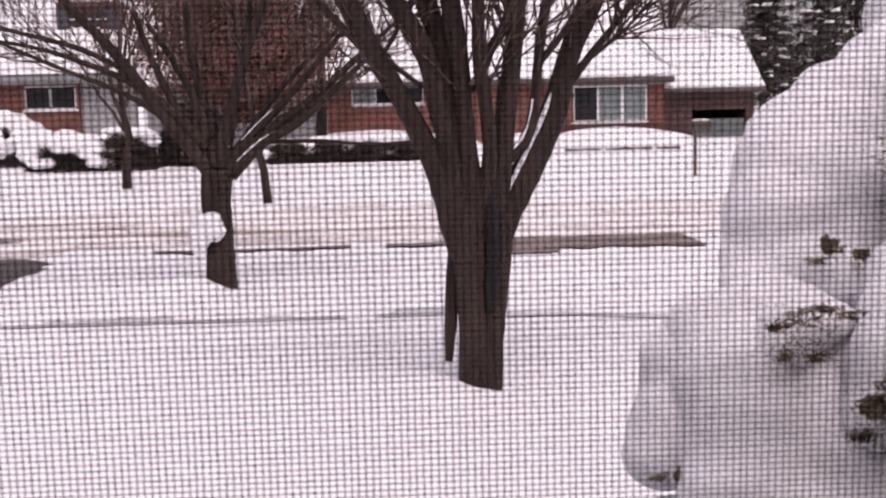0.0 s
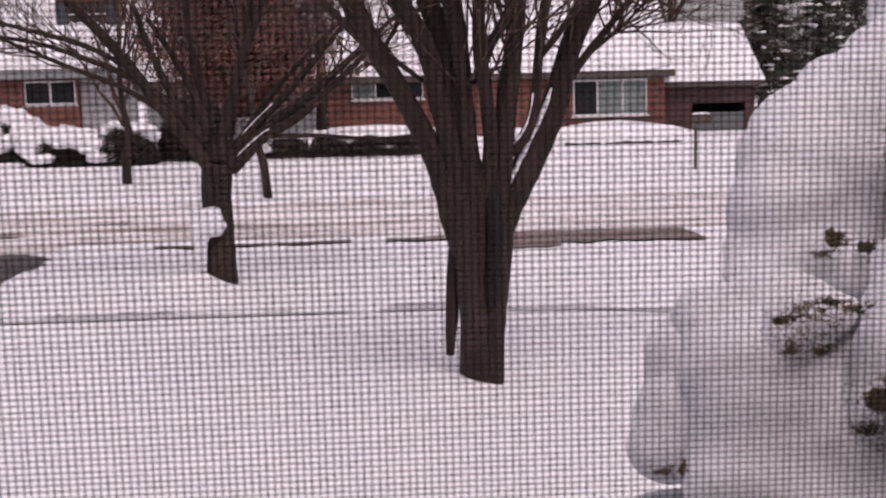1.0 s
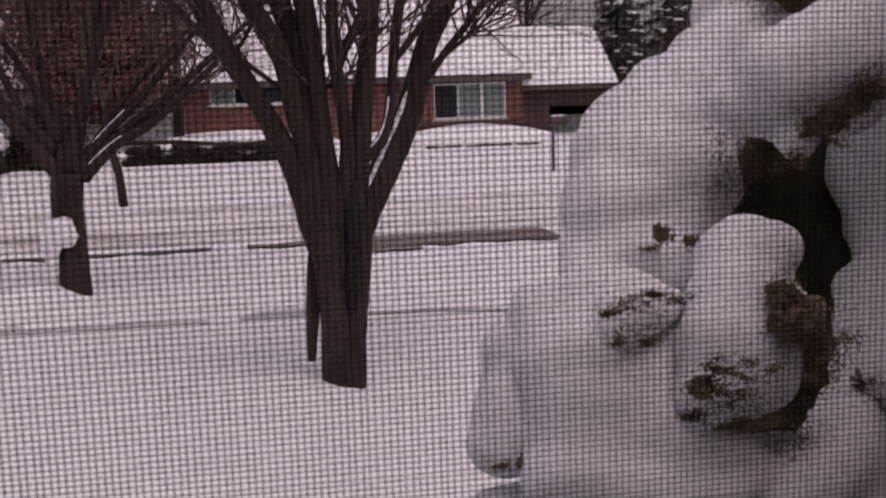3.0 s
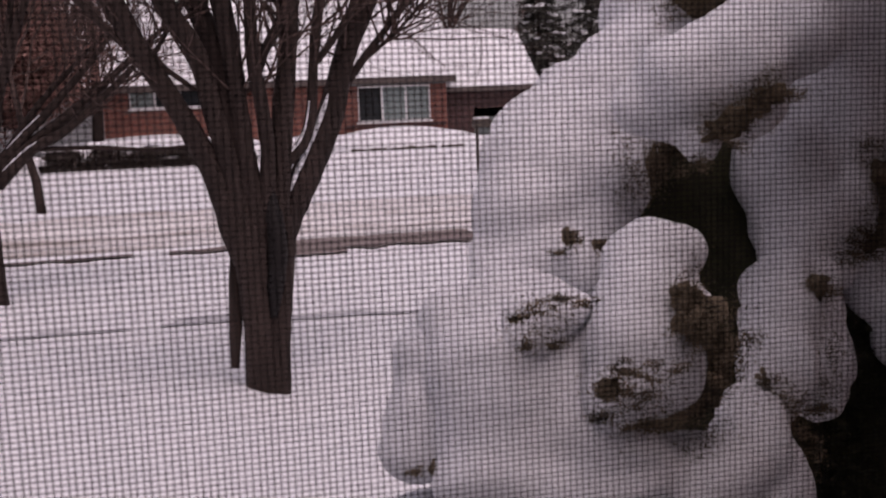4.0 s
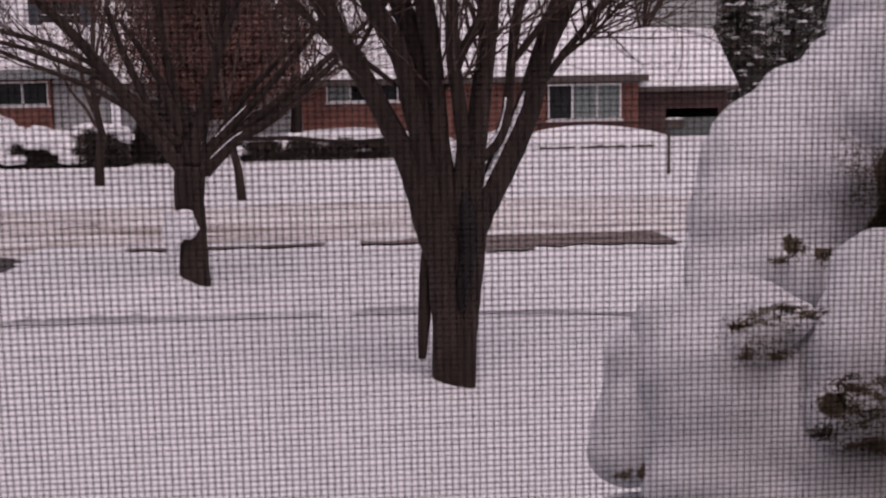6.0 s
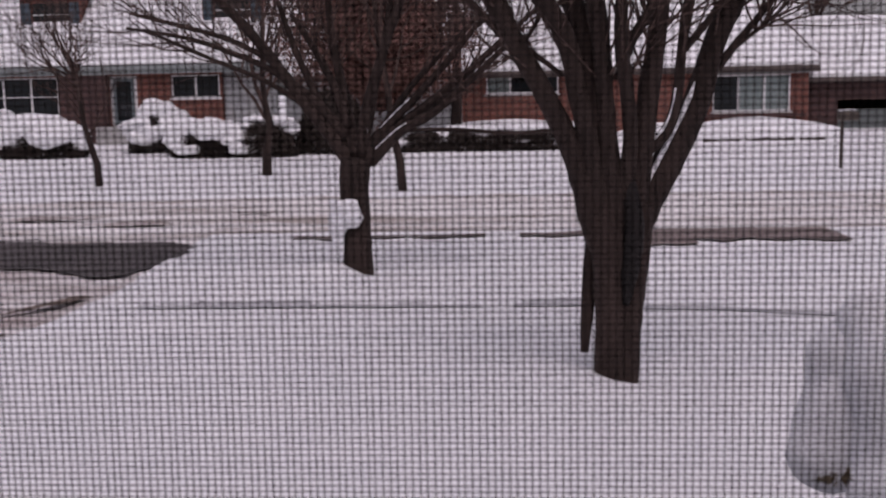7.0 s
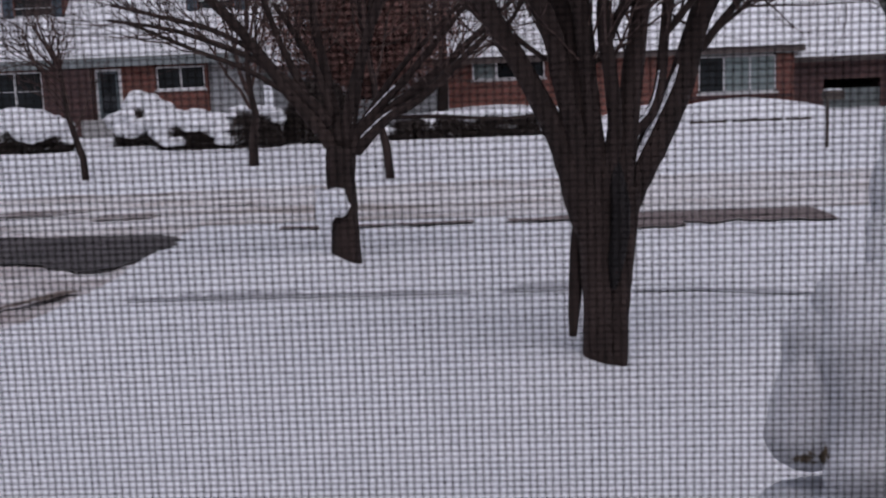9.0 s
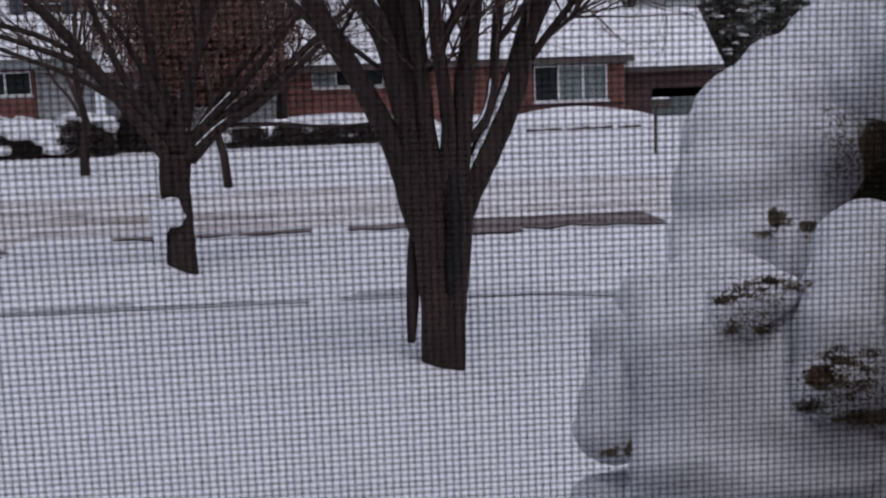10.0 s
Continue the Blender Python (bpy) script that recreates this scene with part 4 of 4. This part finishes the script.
SHRUB_SNOW["B"] = [(0.748, 2.0, 2.096, 0.123, 0.079), (0.65, 2.02, 2.065, 0.107, 0.085), (0.659, 1.98, 1.996, 0.082, 0.087), (0.656, 1.94, 1.896, 0.092, 0.108), (0.681, 1.94, 1.993, 0.14, 0.118), (0.824, 1.97, 2.073, 0.079, 0.068), (0.721, 1.9, 1.878, 0.172, 0.119), (0.837, 1.88, 1.838, 0.153, 0.104), (1.007, 1.9, 1.743, 0.195, 0.101), (1.217, 1.97, 1.766, 0.1, 0.092), (1.258, 2.02, 1.807, 0.082, 0.072), (1.288, 1.98, 1.681, 0.085, 0.095), (0.628, 1.9, 1.735, 0.098, 0.076), (0.725, 1.86, 1.715, 0.218, 0.098)]
SHRUB_SNOW["B"] += [(0.929, 1.86, 1.642, 0.227, 0.125), (1.225, 1.96, 1.573, 0.163, 0.113), (0.847, 1.93, 1.99, 0.082, 0.088), (0.79, 1.9, 1.948, 0.097, 0.086), (0.722, 1.96, 2.039, 0.13, 0.081), (0.69, 1.9, 1.942, 0.138, 0.101), (0.809, 1.84, 1.799, 0.194, 0.081), (1.063, 1.89, 1.757, 0.15, 0.083), (0.684, 1.86, 1.819, 0.16, 0.09)]
SHRUB_SNOW["H"] = [(0.595, 2.03, 2.0, 0.097, 0.093), (0.568, 2.0, 1.894, 0.095, 0.115), (0.539, 1.97, 1.845, 0.087, 0.066)]
SHRUB_SNOW["H2"] = [(0.552, 1.98, 1.698, 0.112, 0.07), (0.594, 1.95, 1.653, 0.135, 0.079)]
SHRUB_SNOW["B2"] = [(0.762, 1.89, 2.102, 0.086, 0.055), (0.727, 1.87, 2.063, 0.06, 0.04), (0.822, 1.9, 2.113, 0.043, 0.032)]
SHRUB_SNOW["E"] = [(1.521, 2.36, 2.298, 0.13, 0.13), (1.558, 2.34, 2.186, 0.125, 0.122), (1.715, 2.45, 2.382, 0.183, 0.183), (1.761, 2.5, 2.55, 0.203, 0.172), (1.911, 2.5, 2.445, 0.174, 0.189), (2.012, 2.6, 2.651, 0.201, 0.185), (1.656, 2.38, 2.228, 0.134, 0.134), (1.701, 2.37, 2.142, 0.091, 0.077), (2.268, 2.65, 2.526, 0.245, 0.35), (2.242, 2.7, 2.241, 0.177, 0.212), (1.741, 2.6, 2.671, 0.189, 0.189), (1.524, 2.3, 2.1, 0.092, 0.078), (1.62, 2.32, 2.063, 0.08, 0.066), (1.797, 2.42, 2.036, 0.107, 0.077)]
SHRUB_SNOW["F"] = [(1.437, 2.24, 2.035, 0.09, 0.081), (1.53, 2.26, 2.038, 0.092, 0.083), (1.447, 2.22, 2.058, 0.078, 0.084), (1.401, 2.16, 1.987, 0.099, 0.095), (1.371, 2.12, 1.896, 0.102, 0.107), (1.523, 2.2, 1.989, 0.063, 0.075), (1.546, 2.2, 1.887, 0.058, 0.086), (1.477, 2.16, 1.876, 0.108, 0.092), (1.55, 2.2, 1.795, 0.053, 0.059), (1.5, 2.16, 1.788, 0.068, 0.049), (1.318, 2.08, 1.828, 0.085, 0.077), (1.261, 2.05, 1.823, 0.075, 0.069)]
SHRUB_SNOW["G"] = [(1.864, 2.42, 1.987, 0.134, 0.103), (1.914, 2.42, 1.864, 0.098, 0.114), (1.997, 2.42, 1.751, 0.1, 0.116), (2.17, 2.5, 1.857, 0.186, 0.304)]
# tufts of foliage: x, y, z, half width, half height
# the first three stand in for the shade under load C
SHRUB_TUFTS = [(1.038, 1.86, 1.966, 0.088, 0.091), (0.929, 1.8, 1.927, 0.074, 0.04), (1.099, 1.9, 1.972, 0.054, 0.079), (0.898, 2.1, 2.209, 0.015, 0.022), (0.876, 2.12, 2.179, 0.018, 0.008), (0.959, 2.1, 2.189, 0.012, 0.013), (0.679, 1.78, 2.123, 0.017, 0.01), (0.717, 1.77, 2.143, 0.024, 0.01), (0.754, 1.77, 2.157, 0.02, 0.009), (0.797, 1.78, 2.138, 0.017, 0.008), (0.742, 1.78, 2.075, 0.02, 0.012), (0.696, 1.79, 2.072, 0.014, 0.008), (1.26, 1.97, 2.478, 0.052, 0.042), (1.179, 1.98, 2.419, 0.044, 0.03)]
SHRUB_TUFTS += [(1.131, 1.99, 2.363, 0.021, 0.016), (1.21, 1.97, 2.444, 0.035, 0.03), (1.367, 2.42, 2.699, 0.081, 0.036), (0.999, 1.73, 2.103, 0.045, 0.053), (1.045, 1.76, 2.047, 0.032, 0.044), (0.983, 1.75, 2.137, 0.027, 0.031), (0.836, 1.7, 2.029, 0.039, 0.02), (0.902, 1.7, 2.038, 0.034, 0.018), (0.813, 1.69, 1.999, 0.022, 0.023), (0.815, 1.73, 1.945, 0.024, 0.014), (0.863, 1.72, 1.929, 0.036, 0.013), (0.93, 1.73, 1.927, 0.031, 0.014), (0.855, 1.69, 1.995, 0.026, 0.014), (1.752, 2.28, 2.264, 0.058, 0.066)]
SHRUB_TUFTS += [(1.764, 2.28, 2.182, 0.044, 0.055), (1.667, 2.27, 2.1, 0.051, 0.026), (1.739, 2.28, 2.122, 0.061, 0.029), (1.483, 2.12, 2.052, 0.03, 0.032), (1.331, 2.02, 1.836, 0.035, 0.045), (1.294, 2.02, 1.877, 0.025, 0.032), (1.379, 2.04, 1.778, 0.036, 0.026), (0.508, 1.87, 1.842, 0.013, 0.01), (0.547, 1.86, 1.835, 0.014, 0.021), (1.157, 2.3, 2.321, 0.059, 0.078), (1.227, 2.3, 2.369, 0.039, 0.033), (1.127, 2.28, 2.26, 0.039, 0.045), (1.442, 2.08, 1.796, 0.032, 0.021)]
# sparse leaves that darken shaded hollows: x, y, z, half width, half height
SHADE_SPRIGS = [(0.721, 1.8, 2.104, 0.064, 0.042), (0.863, 1.71, 1.989, 0.088, 0.058), (1.0, 1.77, 2.116, 0.048, 0.083), (1.199, 1.96, 2.45, 0.092, 0.055), (1.472, 2.08, 1.895, 0.053, 0.092), (1.076, 2.2, 2.343, 0.057, 0.099), (1.693, 2.27, 2.16, 0.086, 0.1), (1.312, 2.0, 1.831, 0.069, 0.069), (1.38, 2.0, 1.725, 0.051, 0.064)]


def near_shrub():
    rnd = random.Random(77)
    t = thing("evergreen_shrub", (1.5, 2.6, 0.0), "tall evergreen bowed under heavy lumps of wet snow", "shrub")
    for i, (k, rows) in enumerate(SHRUB_SNOW.items()):
        lumps = [((x, y, z), (rx, (rx + rz) * 0.42, rz)) for x, y, z, rx, rz in rows]
        snow_mesh("snow_load", lumps, t, rnd, 0.012, "heavy rounded load of snow", wobble=0.05, smooth=16, rough=1.0)
    low = []
    for i in range(26):
        a, z = rnd.uniform(0, 6.28), rnd.uniform(0.15, 1.15)
        rr = 0.72 - 0.1 * z
        low.append(((1.45 + math.cos(a) * rr, 2.75 + math.sin(a) * rr * 0.8, z), (rnd.uniform(0.2, 0.34), rnd.uniform(0.2, 0.3), rnd.uniform(0.14, 0.24))))
    snow_mesh("snow_load", low, t, rnd, 0.03, "snow on the lower boughs", smooth=5)
    high = []
    for i in range(16):
        a, z = rnd.uniform(0, 6.28), rnd.uniform(2.6, 3.3)
        rr = 0.4 - 0.2 * (z - 2.6)
        high.append(((2.25 + math.cos(a) * rr, 3.0 + abs(math.sin(a)) * rr, z), (0.24, 0.24, 0.17)))
    snow_mesh("snow_load", high, t, rnd, 0.03, "snow on the upper boughs", smooth=5)
    places = []
    for _ in range(32000):
        u = Vector((rnd.gauss(0, 1), rnd.gauss(0, 1), rnd.gauss(0, 1))).normalized() * rnd.random() ** 0.25
        places.append(Vector((1.85 + u.x * 0.66, 2.85 + u.y * 0.45, 1.5 + u.z * 1.25)))
    # solid lumps added behind the snow to block light and keep gaps black
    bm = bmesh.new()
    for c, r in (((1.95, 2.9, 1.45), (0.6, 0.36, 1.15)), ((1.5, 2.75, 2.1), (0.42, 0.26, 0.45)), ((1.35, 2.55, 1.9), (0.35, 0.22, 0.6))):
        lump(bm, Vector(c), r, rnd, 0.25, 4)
    part("light_block_core", bm, NEEDLE, t, "dense dark inner growth", True)
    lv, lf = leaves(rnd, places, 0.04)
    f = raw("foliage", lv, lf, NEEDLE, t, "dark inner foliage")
    f["kind"] = "stuff"
    vs, fs = [], []
    tube(vs, fs, [Vector((1.6, 2.75, -0.1)), Vector((1.62, 2.75, 1.2)), Vector((1.7, 2.8, 3.2))], [0.07, 0.06, 0.02], 10, 0.1)
    raw("trunk", vs, fs, BARK, t, smooth=True)
    for x, y, z, rx, rz in SHRUB_TUFTS:
        bm = bmesh.new()
        d = min(rx, rz)
        if d > 0.026 or (rz > rx and d > 0.011):
            lump(bm, Vector((x, y + 0.03, z)), (rx * 0.75, d * 0.6, rz * 0.75), rnd, 0.6, 3)
        count = min(4000, int(150 + rx * rz * 9.0e5))
        sprays = [(rnd.gauss(0, 0.55), rnd.gauss(0, 0.55), rnd.uniform(0.2, 0.55), rnd.uniform(-0.8, 0.8)) for _ in range(7)]
        for _ in range(count):
            sx, sz, wide, slant = rnd.choice(sprays)
            f = rnd.gauss(0, wide)
            p = Vector((x + (sx + f) * rx, y + rnd.gauss(0, 0.35) * d, z + (sz + f * slant + rnd.gauss(0, 0.16)) * rz))
            k = 0.0055 * rnd.uniform(0.5, 1.6)
            way = Vector((rnd.gauss(0, 0.6), rnd.gauss(-0.3, 0.5), rnd.gauss(-0.35, 0.5))).normalized()
            side = way.cross(Vector((rnd.gauss(0, 1), rnd.gauss(0, 1), rnd.gauss(0, 1)))).normalized() * k * 0.2
            bm.faces.new([bm.verts.new(q) for q in (p, p + way * k * 0.5 + side, p + way * k, p + way * k * 0.5 - side)])
        tuft = part("leaf_tuft", bm, YEW, t, "brown-green tuft poking from the snow")
        tuft["kind"] = "stuff"
    # leaves scattered over the snow as shading for its hollows
    for x, y, z, rx, rz in SHADE_SPRIGS:
        places = []
        for _ in range(int(rx * rz * 2.6e5)):
            u, v = rnd.gauss(0, 0.5), rnd.gauss(0, 0.5)
            if noise.noise(Vector((u * 2.5, v * 2.5, x * 9))) > -0.15:
                places.append(Vector((x + u * rx, y + 0.1 * (u * u + v * v) * rx + rnd.gauss(0, 0.012), z + v * rz)))
        lv, lf = leaves(rnd, places, 0.006)
        sprig = raw("shade_sprig", lv, lf, YEW, t, "thin brown sprigs half buried in snow")
        sprig["kind"] = "stuff"
    return settle(t)


near_shrub()

# ---- the room behind the window ----
WX0, WX1, WZ0, WZ1 = -0.62, 0.72, 1.75, 3.0
FACE, BACKF = 0.23, 0.43


def room():
    bm = bmesh.new()
    wall_front(bm, -6.5, 6.5, 0.0, 3.6, FACE, BACKF - FACE, [(WX0, WX1, WZ0, WZ1)])
    tagged(link("wall_front", bm, PLASTER), "plain plastered wall round the window", "wall", kind="structure")
    # unseen wall and eave, added only to darken the shrub's right side
    tagged(boxed("shade_wall", (2.35, BACKF, 0.0), (2.55, 2.5, 5.4), BRICK), "plain brick wall of the projecting wing", "wall", kind="structure")
    tagged(boxed("eave", (1.4, BACKF, 3.15), (2.6, 2.3, 3.3), TRIM), "plain boarded eave over the corner by the wing", "eave", kind="structure")
    tagged(boxed("wall_back", (-3.6, -4.2, 0.8), (3.6, -4.0, 3.4), PLASTER), "plain plastered room wall", "wall", kind="structure")
    tagged(boxed("wall_left", (-3.6, -4.0, 0.8), (-3.4, FACE, 3.4), PLASTER), "plain plastered room wall", "wall", kind="structure")
    tagged(boxed("wall_right", (3.4, -4.0, 0.8), (3.6, FACE, 3.4), PLASTER), "plain plastered room wall", "wall", kind="structure")
    tagged(boxed("floor", (-3.4, -4.0, 0.85), (3.4, FACE, 0.95), FLOORWOOD), "dark wooden room floor", "floor", kind="structure")
    tagged(boxed("ceiling", (-3.6, -4.2, 3.4), (3.6, FACE, 3.55), PLASTER), "plain white room ceiling", "ceiling", kind="structure")


room()


def insect_screen():
    t = thing("insect_screen", ((WX0 + WX1) / 2, 0.245, WZ0), "dark woven insect screen stretched in the window", "window screen")
    w = 0.022
    y0, y1 = 0.236, 0.25
    for lo, hi in (((WX0 + 0.001, y0, WZ0 + 0.001), (WX0 + w, y1, WZ1 - 0.001)), ((WX1 - w, y0, WZ0 + 0.001), (WX1 - 0.001, y1, WZ1 - 0.001)),
                   ((WX0 + w, y0, WZ0 + 0.001), (WX1 - w, y1, WZ0 + w)), ((WX0 + w, y0, WZ1 - w), (WX1 - w, y1, WZ1 - 0.001))):
        boxed("frame_bar", lo, hi, GUTTER, t, "thin grey screen frame", 0.002)
    rnd = random.Random(12)
    vs, fs = [], []
    r, ym = 0.00015, 0.2425
    seg = 14
    x0, x1, z0, z1 = WX0 + w, WX1 - w, WZ0 + w, WZ1 - w

    def wire(a, b, upright, i):
        base = len(vs)
        own = rnd.gauss(0, 0.00006)
        for s in range(seg + 1):
            q = a + (b - a) * s / seg
            off = own + 0.0009 * noise.noise(Vector(((i * 0.004 if upright else q), (q if upright else i * 0.004), 5 if upright else 9)))
            for dx, dy in ((r, 0), (0, r), (-r, 0), (0, -r)):
                if upright:
                    vs.append((x0 + i * 0.00160 + off + dx, ym + dy, q))
                else:
                    vs.append((q, ym + dy, z0 + i * 0.00135 + off + dx))
        for s in range(seg):
            for k in range(4):
                c, d = base + s * 4 + k, base + s * 4 + (k + 1) % 4
                fs.append((c, d, d + 4, c + 4))

    for i in range(int((x1 - x0) / 0.00160)):
        wire(z0, z1, True, i)
    for i in range(int((z1 - z0) / 0.00135)):
        wire(x0, x1, False, i)
    m = raw("wire_mesh", vs, fs, WIRE, t, "fine dark woven wires")
    m["kind"] = "stuff"
    return settle(t)


insect_screen()
